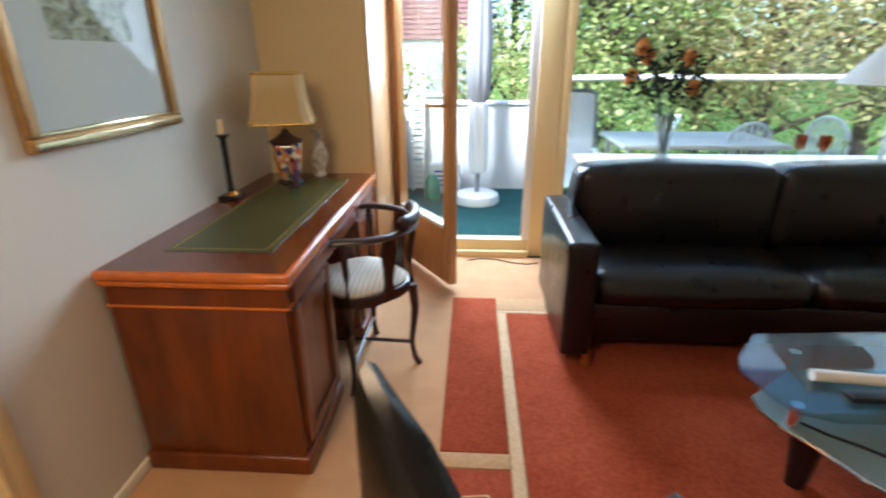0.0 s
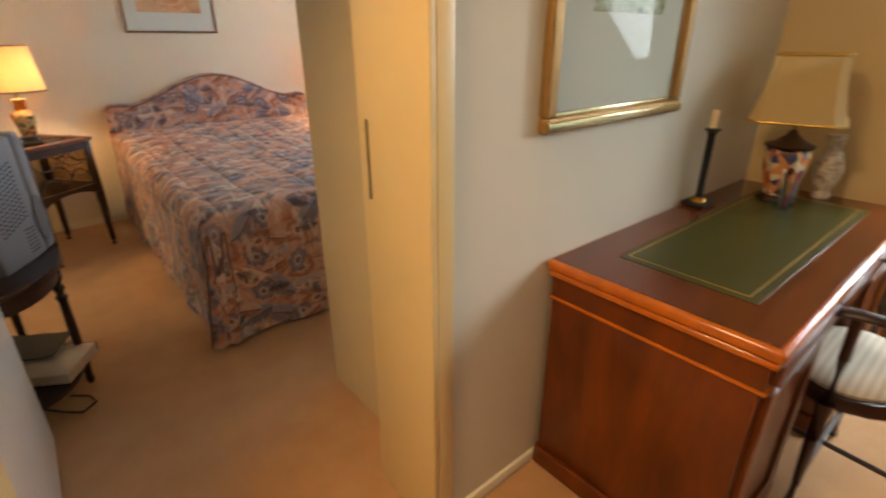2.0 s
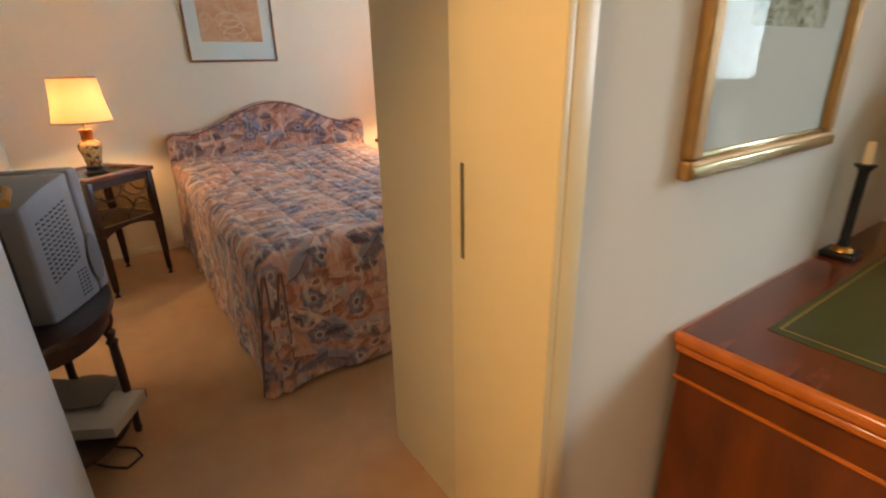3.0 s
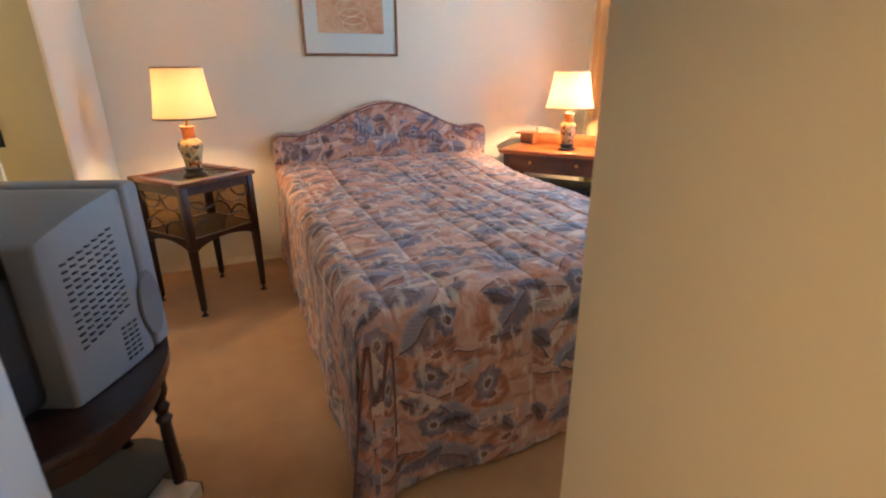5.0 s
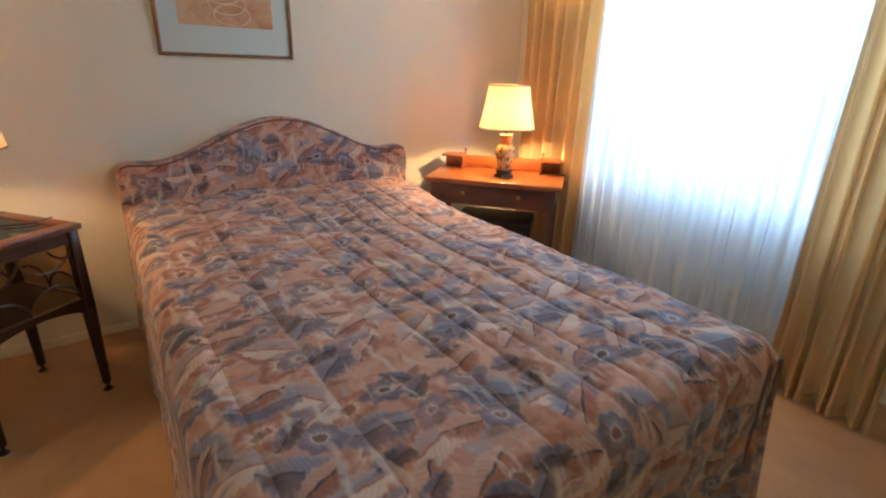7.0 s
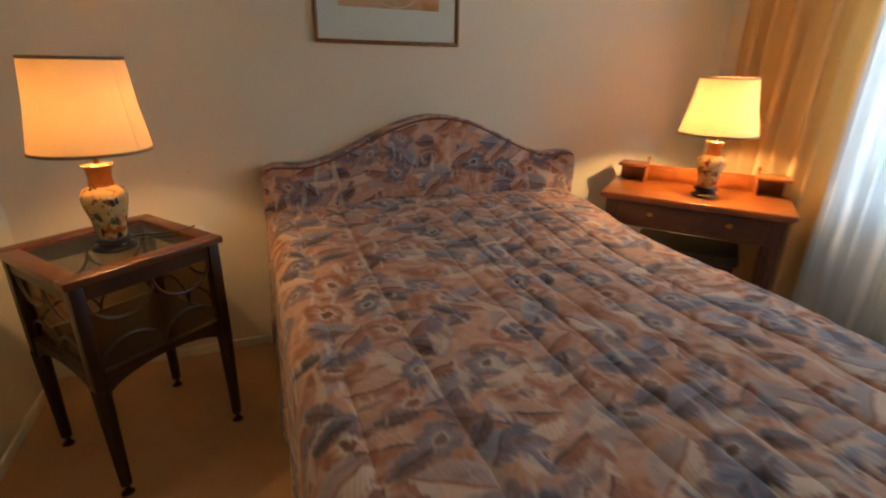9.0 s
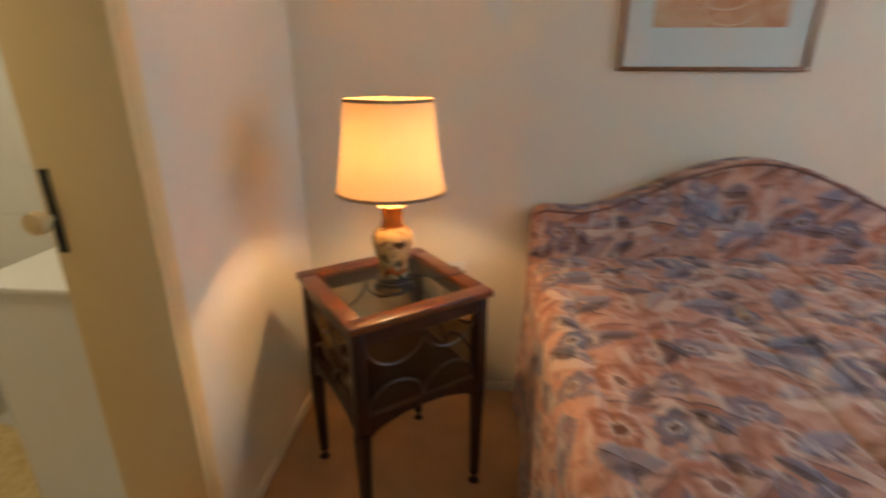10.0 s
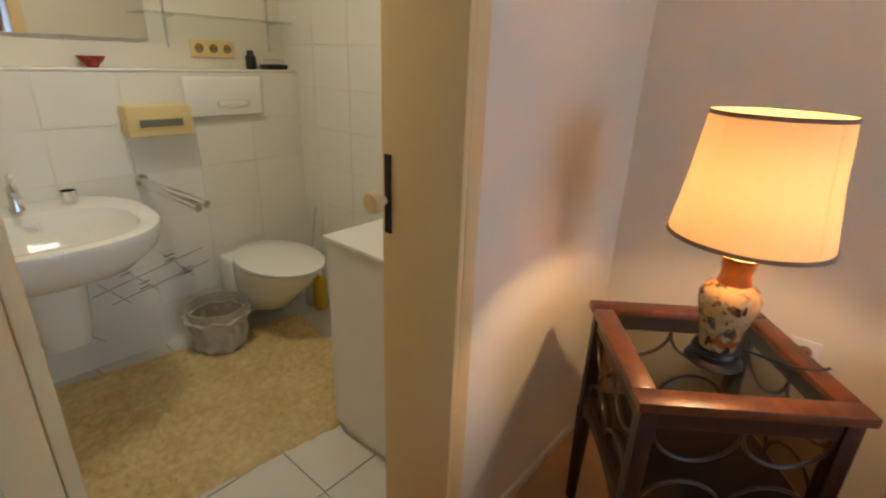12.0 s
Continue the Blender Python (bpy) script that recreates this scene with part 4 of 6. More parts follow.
def imari():
    k = Mat("imari_porcelain", 0.12)
    sep = k.n.new("ShaderNodeSeparateColor")
    k.l.new(k.voronoi(34, out="Color"), sep.inputs[0])
    k.color(k.ramp(sep.outputs[0], [(0, lin(210, 140, 84)), (0.3, lin(226, 204, 166)), (0.5, lin(186, 90, 44)), (0.68, lin(60, 62, 110)), (0.8, lin(222, 186, 140)), (0.92, lin(92, 46, 30))], "CONSTANT"))
    return k.m


IMARI = imari()
desk_lamp()


def figurine_vase():
    v = thing("porcelain_vase", pose(-0.50, 3.33, 0.775), "white flower-painted porcelain vase behind the desk lamp", "vase")
    part("body", lathe([(0.03, 0.0), (0.035, 0.01), (0.026, 0.03), (0.045, 0.08), (0.05, 0.12), (0.034, 0.17), (0.022, 0.20), (0.03, 0.235), (0.034, 0.245)], 28), FLORAL, v)


FLORAL = wash_mat("floral_porcelain", lin(120, 80, 62), lin(206, 196, 176), lin(226, 220, 206), 32)
figurine_vase()


def pen_glass():
    g = thing("pen_glass", pose(-0.535, 3.02, 0.7766), "clear glass tumbler holding a few pens on the desk", "glass")
    part("tumbler", lathe([(0.0, 0.0), (0.028, 0.0), (0.032, 0.10), (0.030, 0.10), (0.026, 0.008), (0.0, 0.008)], 24), TINT, g)
    for k, (dx, dy, c) in enumerate(((0.01, 0.02, BLUE), (-0.015, 0.012, WHITE), (0.014, -0.012, RED), (-0.004, -0.018, BLACK))):
        part("pen", tube([(dx * 0.4, dy * 0.4, 0.01), (dx * 1.9, dy * 1.9, 0.145)], 0.0045, 8), c, g)


BLUE = plain("blue_plastic", lin(40, 60, 150), 0.35)
RED = plain("red_lacquer", lin(150, 46, 28), 0.25)
pen_glass()
solid("paperweight", boxed(-0.022, 0.022, -0.022, 0.022, 0, 0.035, 0.004, 2), glass_mat("crystal", (0.96, 0.98, 1, 1), 0.96), "small clear crystal cube on the desk", "paperweight", pose(-0.50, 2.93, 0.7766, 0, 0, 20))


# ---- desk chair: a round-railed wooden armchair ----
def desk_chair():
    c = thing("desk_chair", pose(-0.175, 2.745, 0), "dark wooden corner armchair with striped seat at the desk", "chair")
    R = 0.25

    def arc(r, z, a0, a1, n=18):
        return [(r * math.cos(radians(a0 + (a1 - a0) * i / n)), r * math.sin(radians(a0 + (a1 - a0) * i / n)), z) for i in range(n + 1)]

    def round_square(r, p=3.0, n=44):
        out = []
        for i in range(n):
            a = 2 * math.pi * i / n
            k = r / (abs(math.cos(a + math.pi / 4)) ** p + abs(math.sin(a + math.pi / 4)) ** p) ** (1 / p)
            out.append((k * math.cos(a), k * math.sin(a)))
        return out

    bm = slab(round_square(0.205), 0.40, 0.445)
    bmesh.ops.bevel(bm, geom=[e for e in bm.edges if abs(e.verts[0].co.z - e.verts[1].co.z) < 1e-5], offset=0.008, segments=2, affect="EDGES", profile=0.5)
    part("seat_frame", bm, DARKWOOD, c)
    bm = bmesh.new()
    rows = [[bm.verts.new((x, y, z)) for x, y in round_square(r)] for r, z in ((0.188, 0.445), (0.19, 0.455), (0.175, 0.468), (0.12, 0.48), (0.04, 0.484))]
    for p, q in zip(rows, rows[1:]):
        for i in range(len(p)):
            bm.faces.new((p[i], p[(i + 1) % len(p)], q[(i + 1) % len(p)], q[i]))
    bm.faces.new(rows[-1])
    part("seat_cushion", bm, STRIPE, c, "pale striped upholstered seat")
    rail = [(-0.06, -R - 0.01, 0.70)] + arc(R, 0.708, -90, 90, 24) + [(-0.06, R + 0.01, 0.70)]
    part("arm_rail", tube(rail, 0.022, 12, flat=0.6), DARKWOOD, c)
    part("crest_rail", tube(arc(R + 0.004, 0.745, -36, 36, 14), 0.03, 12, flat=1.1, radii=[0.014] + [0.026] * 13 + [0.014]), DARKWOOD, c)
    for a, w in ((-46, 0.032), (46, 0.032)):
        x, y = 0.225 * math.cos(radians(a)), 0.225 * math.sin(radians(a))
        bm = bmesh.new()
        prof = [(0.0, w * 0.9), (0.07, w * 0.55), (0.14, w * 0.75), (0.2, w * 1.15), (0.265, w * 0.8)]
        m = pose(x, y, 0.435, 0, 4, a)
        vs = []
        for o in (-0.008, 0.008):
            pts = [(o, -q, z) for z, q in prof] + [(o, q, z) for z, q in prof[::-1]]
            vs.append([bm.verts.new(m @ Vector(p)) for p in pts])
        bm.faces.new(vs[0])
        bm.faces.new(vs[1][::-1])
        k = len(vs[0])
        for i in range(k):
            bm.faces.new((vs[0][i], vs[1][i], vs[1][(i + 1) % k], vs[0][(i + 1) % k]))
        part("splat", bm, DARKWOOD, c)
    for a in (0, 90, 180, 270):
        ux, uy = math.cos(radians(a)), math.sin(radians(a))
        if a != 180:
            part("arm_post", tube([(ux * 0.232, uy * 0.232, 0.43), (ux * 0.225, uy * 0.225, 0.56), (ux * 0.25, uy * 0.25, 0.70)], 0.014, 10), DARKWOOD, c)
        part("leg", tube([(ux * 0.235, uy * 0.235, 0.42), (ux * 0.245, uy * 0.245, 0.30), (ux * 0.225, uy * 0.225, 0.12), (ux * 0.238, uy * 0.238, 0.04), (ux * 0.26, uy * 0.26, 0.0)], 0.015, 12, radii=[0.024, 0.018, 0.012, 0.012, 0.016]), DARKWOOD, c)
    for p, q in (((-0.222, 0), (0.222, 0)), ((0, -0.222), (0, 0.222))):
        part("stretcher", tube([(p[0], p[1], 0.12), (0, 0, 0.128), (q[0], q[1], 0.12)], 0.009, 8), DARKWOOD, c)


def stripe_mat():
    k = Mat("striped_upholstery", 0.85)
    q = k.n.new("ShaderNodeTexWave")
    q.inputs["Scale"].default_value = 14
    k.l.new(k.co, q.inputs["Vector"])
    k.color(k.mix(q.outputs["Fac"], lin(190, 178, 156), lin(216, 208, 190)))
    return k.m


STRIPE = stripe_mat()
desk_chair()


# ---- tub chair and coffee table ----
def tub_chair():
    t = thing("tub_chair", pose(0.40, 1.25, 0), "black leather tub armchair facing the coffee table", "armchair")
    # the padded back wraps round from one wing to the other: (x, y, height, half thickness)
    rim = [(-0.205, 0.035, 1.018, 0.022), (-0.18, 0.005, 0.995, 0.032), (-0.14, -0.025, 0.95, 0.038), (-0.105, -0.055, 0.90, 0.040), (-0.06, -0.105, 0.84, 0.040), (0.0, -0.145, 0.80, 0.040),
           (0.06, -0.155, 0.785, 0.040), (0.13, -0.12, 0.78, 0.038), (0.18, -0.05, 0.79, 0.034), (0.205, 0.02, 0.815, 0.028), (0.21, 0.06, 0.80, 0.018)]
    bm = bmesh.new()
    rows = []
    for i, (x, y, h, w) in enumerate(rim):
        d = (Vector(rim[min(i + 1, len(rim) - 1)][:2]) - Vector(rim[max(i - 1, 0)][:2])).normalized()
        row = []
        for s, z in ((-0.9, 0.10), (-1.0, 0.45), (-1.05, h - 0.12), (-0.95, h - 0.045), (-0.6, h - 0.012), (0.0, h), (0.6, h - 0.012), (0.95, h - 0.045), (1.05, h - 0.12), (1.0, 0.45), (0.9, 0.10)):
            dent = 0.004 * noise.noise(Vector((i * 0.9, z * 9.0, s)))
            row.append(bm.verts.new((x + d.y * (s * w + dent), y - d.x * (s * w + dent), z)))
        rows.append(row)
    for a, b in zip(rows, rows[1:]):
        for i in range(len(a)):
            j = (i + 1) % len(a)
            bm.faces.new((a[i], a[j], b[j], b[i]))
    bm.faces.new(rows[0])
    bm.faces.new(rows[-1][::-1])
    part("shell", bm, LEATHER, t)
    seat = slab([(-0.165, 0.20), (-0.155, -0.02), (-0.10, -0.12), (0.02, -0.165), (0.12, -0.11), (0.16, 0.0), (0.17, 0.20)], 0.22, 0.44)
    bmesh.ops.bevel(seat, geom=[e for e in seat.edges if e.verts[0].co.z > 0.4 and e.verts[1].co.z > 0.4], offset=0.03, segments=3, affect="EDGES", profile=0.5)
    part("seat", seat, LEATHER, t)
    for x, y in ((-0.15, 0.15), (0.15, 0.15), (0.02, -0.19)):
        part("foot", lathe([(0.014, 0.0), (0.018, 0.225 if y > 0 else 0.105)], 14, at=(x, y)), CHROME, t)


tub_chair()
FROST = plain("frosted_glass", lin(112, 124, 124), 0.16, var=0.04, bump=0.02)


def coffee_table():
    c = thing("coffee_table", pose(0, 0, 0.012), "two-tier glass coffee table on dark cone legs on the rug", "coffee table")
    part("top", slab([(1.235, 2.225), (1.25, 2.15), (1.29, 2.02), (1.40, 1.98), (2.3, 2.0), (2.4, 2.1), (2.4, 2.45), (2.3, 2.52), (1.4, 2.45), (1.27, 2.30)], 0.355, 0.37), GLASSTOP, c, "clear bevelled glass top")
    low = [(1.285, 2.20), (1.275, 2.13), (1.30, 2.05), (1.35, 1.97), (1.40, 1.86), (1.47, 1.76), (1.60, 1.70), (1.9, 1.72), (2.2, 1.85), (2.25, 2.2), (2.0, 2.4), (1.5, 2.36)]
    part("lower_shelf", slab(low, 0.265, 0.277), FROST, c, "wavy-edged smoked glass shelf")
    part("edge_trim", tube([(x, y, 0.271) for x, y in low[1:8]], 0.0065, 8), CHROME, c, "polished glass edge")
    for x, y in ((1.43, 2.10), (2.1, 2.1), (1.75, 2.3)):
        part("leg", lathe([(0.03, 0.0), (0.036, 0.06), (0.05, 0.2), (0.055, 0.264)], 24, at=(x, y)), BLACK, c, "dark cone leg")
    for x, y in ((1.33, 2.06), (2.2, 2.1), (1.5, 2.36)):
        part("spacer", lathe([(0.02, 0.277), (0.02, 0.355)], 16, at=(x, y)), CHROME, c, "chrome spacer")


GLASSTOP = glass_mat("table_glass", (0.88, 0.95, 0.92, 1), 0.80, 0.05)
coffee_table()
solid("cable", tube([(1.36, 2.07, 0.293), (1.41, 2.02, 0.293), (1.47, 1.98, 0.293), (1.54, 1.92, 0.293), (1.61, 1.86, 0.293), (1.72, 1.80, 0.293)], 0.005, 8), BLACK, "black cable lying on the glass shelf", "cable")
solid("rolled_paper", tube([(1.43, 2.17, 0.402), (1.7, 2.14, 0.402)], 0.02, 16), WHITE, "rolled white paper lying on the glass table", "paper")
solid("remote_control", boxed(1.48, 1.68, 2.05, 2.10, 0.383, 0.402, 0.006, 3), BLACK, "black remote control lying on the glass table", "remote")


# ---- console table behind the sofa ----
def ceiling_light():
    b = thing("ceiling_light", pose(-0.5, 0.45, H), "round white living room ceiling light", "lamp")
    part("rim", lathe([(0.20, -0.001), (0.20, -0.05), (0.19, -0.05), (0.19, -0.001)], 36, caps=False), WHITE, b)


ceiling_light()


def console():
    c = thing("console_table", pose(0.98, 3.60, 0), "white-topped console table behind the sofa", "table")
    part("tabletop", boxed(0, 2.2, 0, 0.44, 0.745, 0.775, 0.006, 2), WHITE, c)
    for x in (0.03, 2.13):
        for y in (0.03, 0.37):
            part("leg", boxed(x, x + 0.04, y, y + 0.04, 0, 0.745, 0.004, 2), WHITE, c)


console()


def flower_vase():
    v = thing("flower_vase", pose(1.47, 3.82, 0.775), "fluted clear glass vase with dried orange flowers", "vase")
    part("vase", lathe([(0.0, 0.0), (0.045, 0.0), (0.04, 0.03), (0.036, 0.09), (0.05, 0.18), (0.075, 0.27), (0.072, 0.27), (0.046, 0.18), (0.03, 0.09), (0.03, 0.02), (0.0, 0.02)], 40, flute=0.04, flutes=10), FLUTED, v)
    rnd = random.Random(4)
    heads = [(-0.20, 0.0, 0.66), (-0.15, 0.03, 0.61), (0.07, 0.0, 0.60), (-0.24, 0.02, 0.50), (0.11, -0.02, 0.44)]
    for x, y, z in heads:
        st = part("stem", tube([(0, 0, 0.05), (x * 0.25, y * 0.3, 0.30), (x * 0.8, y, z - 0.04)], 0.004, 6), STEM, v)
        bm = bmesh.new()
        for k in range(70):
            a, b = rnd.uniform(0, 6.28), rnd.uniform(-1.2, 1.4)
            d = Vector((math.cos(a) * math.cos(b), math.sin(a) * math.cos(b), math.sin(b)))
            p = Vector((x, y, z - 0.02))
            u = d.cross(Vector((0.3, 0.2, 1))).normalized() * 0.024
            w = p + d * 0.052
            f = [bm.verts.new(q) for q in (p, p + d * 0.025 + u, w, p + d * 0.025 - u)]
            bm.faces.new(f)
        part("blossom", bm, ORANGE, st, "faded orange blossom")
    bm = bmesh.new()
    for k in range(190):
        x, z = rnd.gauss(0.0, 0.12), rnd.gauss(0.47, 0.07)
        p = Vector((x, rnd.gauss(0, 0.05), z))
        d = Vector((rnd.uniform(-1, 1), rnd.uniform(-0.5, 0.5), rnd.uniform(-0.5, 1))).normalized()
        u = d.cross(Vector((0.1, 1, 0.2))).normalized() * 0.011
        bm.faces.new([bm.verts.new(q) for q in (p, p + d * 0.025 + u, p + d * 0.06, p + d * 0.025 - u)])
    part("foliage", bm, STEM, v, "dark green leaves")


FLUTED = glass_mat("fluted_glass", (0.93, 0.96, 0.97, 1), 0.9, 0.22)
STEM = plain("dark_leaf", lin(36, 50, 26), 0.7)
ORANGE = plain("dried_orange", lin(214, 152, 78), 0.8)
flower_vase()


def goblet():
    g = thing("goblet", pose(2.25, 3.80, 0.775), "clear stemmed glass with amber bowl on the console", "glass", "glasses on the console")
    part("stem", lathe([(0.032, 0.0), (0.03, 0.004), (0.006, 0.012), (0.006, 0.07)], 20), TINT, g)
    part("bowl", lathe([(0.006, 0.07), (0.028, 0.09), (0.036, 0.13), (0.033, 0.16), (0.031, 0.16), (0.033, 0.13), (0.025, 0.095)], 24), AMBER, g)
    return g


AMBER = glass_mat("amber_glass", (0.85, 0.5, 0.2, 1), 0.85)
g0 = goblet()
copy_thing(g0, pose(2.36, 3.76, 0.775))


def standing_lamp():
    f = thing("floor_lamp", pose(2.66, 3.72, 0), "floor lamp with wide white fabric shade", "lamp")
    part("base", lathe([(0.14, 0.0), (0.14, 0.02), (0.02, 0.035)], 32), CHROME, f)
    part("pole", lathe([(0.012, 0.03), (0.012, 1.40)], 12), CHROME, f)
    part("shade", lathe([(0.30, 1.22), (0.09, 1.47)], 40, caps=False), SHADEW, f, "white cone shade")


SHADEW = shade_mat("white_shade", lin(238, 234, 226), 0.4)
standing_lamp()
# ---- bedroom: television on its stand ----
GREYPL = plain("grey_plastic", lin(138, 138, 141), 0.5, var=0.05, scale=60, bump=0.15)
DGREY = plain("dark_grey_plastic", lin(46, 46, 50), 0.5, var=0.08)
GRILLE = plain("grey_grille", lin(112, 112, 114), 0.6, var=0.08, scale=90, bump=0.4)
SCREEN = plain("tv_screen", lin(14, 16, 16), 0.08, var=0.05, bump=0.0)


def taper(bm, fn):
    for v in bm.verts:
        v.co = fn(v.co.copy())
    return bm


def television():
    t = thing("television", pose(-2.435, 0.962, 0.60, 0, 0, -111), "grey tube television with vented side on a small table", "television")
    # local x to the set's own right seen from behind, y to its back, z up
    w, h = 0.485, 0.45
    part("front_bezel", boxed(0, w, 0, 0.075, 0, h, 0.018, 3), GREYPL, t)
    part("screen", boxed(0.04, w - 0.04, -0.008, 0.01, 0.06, h - 0.04, 0.02, 3), SCREEN, t, "dark glass screen")
    bm = boxed(0.004, w - 0.004, 0.075, 0.33, 0.0, h - 0.006, 0.012, 2)
    bmesh.ops.subdivide_edges(bm, edges=[e for e in bm.edges if abs(e.verts[0].co.y - e.verts[1].co.y) > 0.1], cuts=6)

    def shape(c):
        s = max(0.0, (c.y - 0.075) / 0.255)
        k = 1 - 0.16 * s ** 1.6
        return Vector((w / 2 + (c.x - w / 2) * k, c.y, c.z * (1 - 0.14 * s ** 1.8)))

    part("shell", taper(bm, shape), GREYPL, t)
    part("tube_housing", taper(boxed(0.08, w - 0.08, 0.33, 0.44, 0.02, h - 0.12, 0.03, 3), lambda c: Vector((w / 2 + (c.x - w / 2) * (1 - 0.3 * max(0, c.y - 0.33) / 0.11), c.y, c.z))), DGREY, t)
    part("rear_recess", boxed(0.10, w - 0.10, 0.322, 0.336, 0.29, h - 0.075, 0.006, 2), BLACK, t)
    part("connector_panel", boxed(0.12, w - 0.12, 0.438, 0.446, 0.03, 0.10, 0.003, 1), BLACK, t)

    def side(y):
        s = max(0.0, (y - 0.075) / 0.255)
        return w / 2 + (w / 2 - 0.004) * (1 - 0.16 * s ** 1.6)

    for sgn in (-1, 1):
        for i in range(7):
            for j in range(13):
                y = 0.135 + 0.022 * i
                x = side(y + 0.008)
                x = x if sgn > 0 else w - x
                z = 0.16 + 0.0165 * j - 0.006 * i
                part("vent_slot", boxed(x - 0.0015, x + 0.0015, y, y + 0.016, z, z + 0.005), BLACK, t)
        for i in range(3):
            for j in range(7):
                y, z = 0.125 + 0.02 * i, 0.03 + 0.014 * j
                x = side(y + 0.008)
                x = x if sgn > 0 else w - x
                part("vent_slot", boxed(x - 0.0015, x + 0.0015, y, y + 0.013, z, z + 0.005), BLACK, t)
        x = w + 0.001 if sgn > 0 else -0.001
        bm = lathe([(0.0, 0.0), (0.085, 0.0), (0.092, 0.002), (0.088, 0.006), (0.0, 0.007)], 32)
        part("speaker_grille", bm, GRILLE, t, "oval perforated speaker grille", m=pose(x - 0.003 * sgn, 0.062, 0.13, 0, 90 * sgn, 0) @ Matrix.Diagonal((1.0, 0.5, 1.0, 1.0)))


television()


def tv_table():
    t = thing("tv_table", pose(-2.32, 0.735, 0), "dark round-edged table with turned legs and shelf", "side table")
    el = lambda a, b, n=44: [(a * math.cos(2 * math.pi * i / n), b * math.sin(2 * math.pi * i / n)) for i in range(n)]
    bm = slab(el(0.345, 0.225), 0.570, 0.600)
    bmesh.ops.bevel(bm, geom=[e for e in bm.edges if abs(e.verts[0].co.z - e.verts[1].co.z) < 1e-5], offset=0.008, segments=3, affect="EDGES", profile=0.5)
    part("tabletop", bm, DARKWOOD, t)
    part("apron", slab(el(0.32, 0.20), 0.515, 0.570), DARKWOOD, t)
    part("shelf", slab(el(0.31, 0.195), 0.125, 0.145), DARKWOOD, t)
    for x, y in ((0.01, 0.185), (-0.285, 0.0), (0.285, 0.0), (0.01, -0.185)):
        part("leg", lathe([(0.012, 0.0), (0.016, 0.02), (0.013, 0.04), (0.017, 0.10), (0.02, 0.145), (0.015, 0.17), (0.017, 0.30), (0.015, 0.40), (0.022, 0.415), (0.013, 0.43), (0.021, 0.455), (0.013, 0.47), (0.024, 0.50), (0.024, 0.565)], 18, at=(x, y)), DARKWOOD, t, "turned wooden leg")


tv_table()


def disc_player():
    p = thing("disc_player", pose(-2.27, 0.775, 0.145, 0, 0, 60), "flat silver disc player on the table's shelf", "disc player")
    part("case", boxed(-0.17, 0.17, -0.11, 0.11, 0.006, 0.05, 0.004, 2), SILVER, p)
    part("front", boxed(-0.17, 0.17, 0.11, 0.116, 0.008, 0.048, 0.002, 1), DGREY, p)
    for x in (-0.14, 0.14):
        for y in (-0.09, 0.09):
            part("foot", lathe([(0.012, 0.0), (0.012, 0.006)], 12, at=(x, y)), BLACK, p)


SILVER = plain("silver_paint", lin(196, 188, 174), 0.35, 0.3, var=0.05)
disc_player()
solid("leaflet", sheet(lambda u, v: (-0.14 + 0.28 * u, -0.09 + 0.18 * v, 0.0 + 0.045 * (u - 0.5) ** 2 + 0.006 * v), 12, 6, 0.004), DGREY, "dark folded leaflet lying on the disc player", "leaflet", pose(-2.38, 0.76, 0.202, 0, 0, 60))
solid("cable", tube([(-2.22, 0.75, 0.003), (-2.14, 0.82, 0.004), (-2.10, 0.87, 0.004), (-2.14, 0.92, 0.004), (-2.2, 0.9, 0.004), (-2.25, 0.84, 0.004)], 0.004, 6), BLACK, "black cable coiled on the bedroom carpet", "cable")


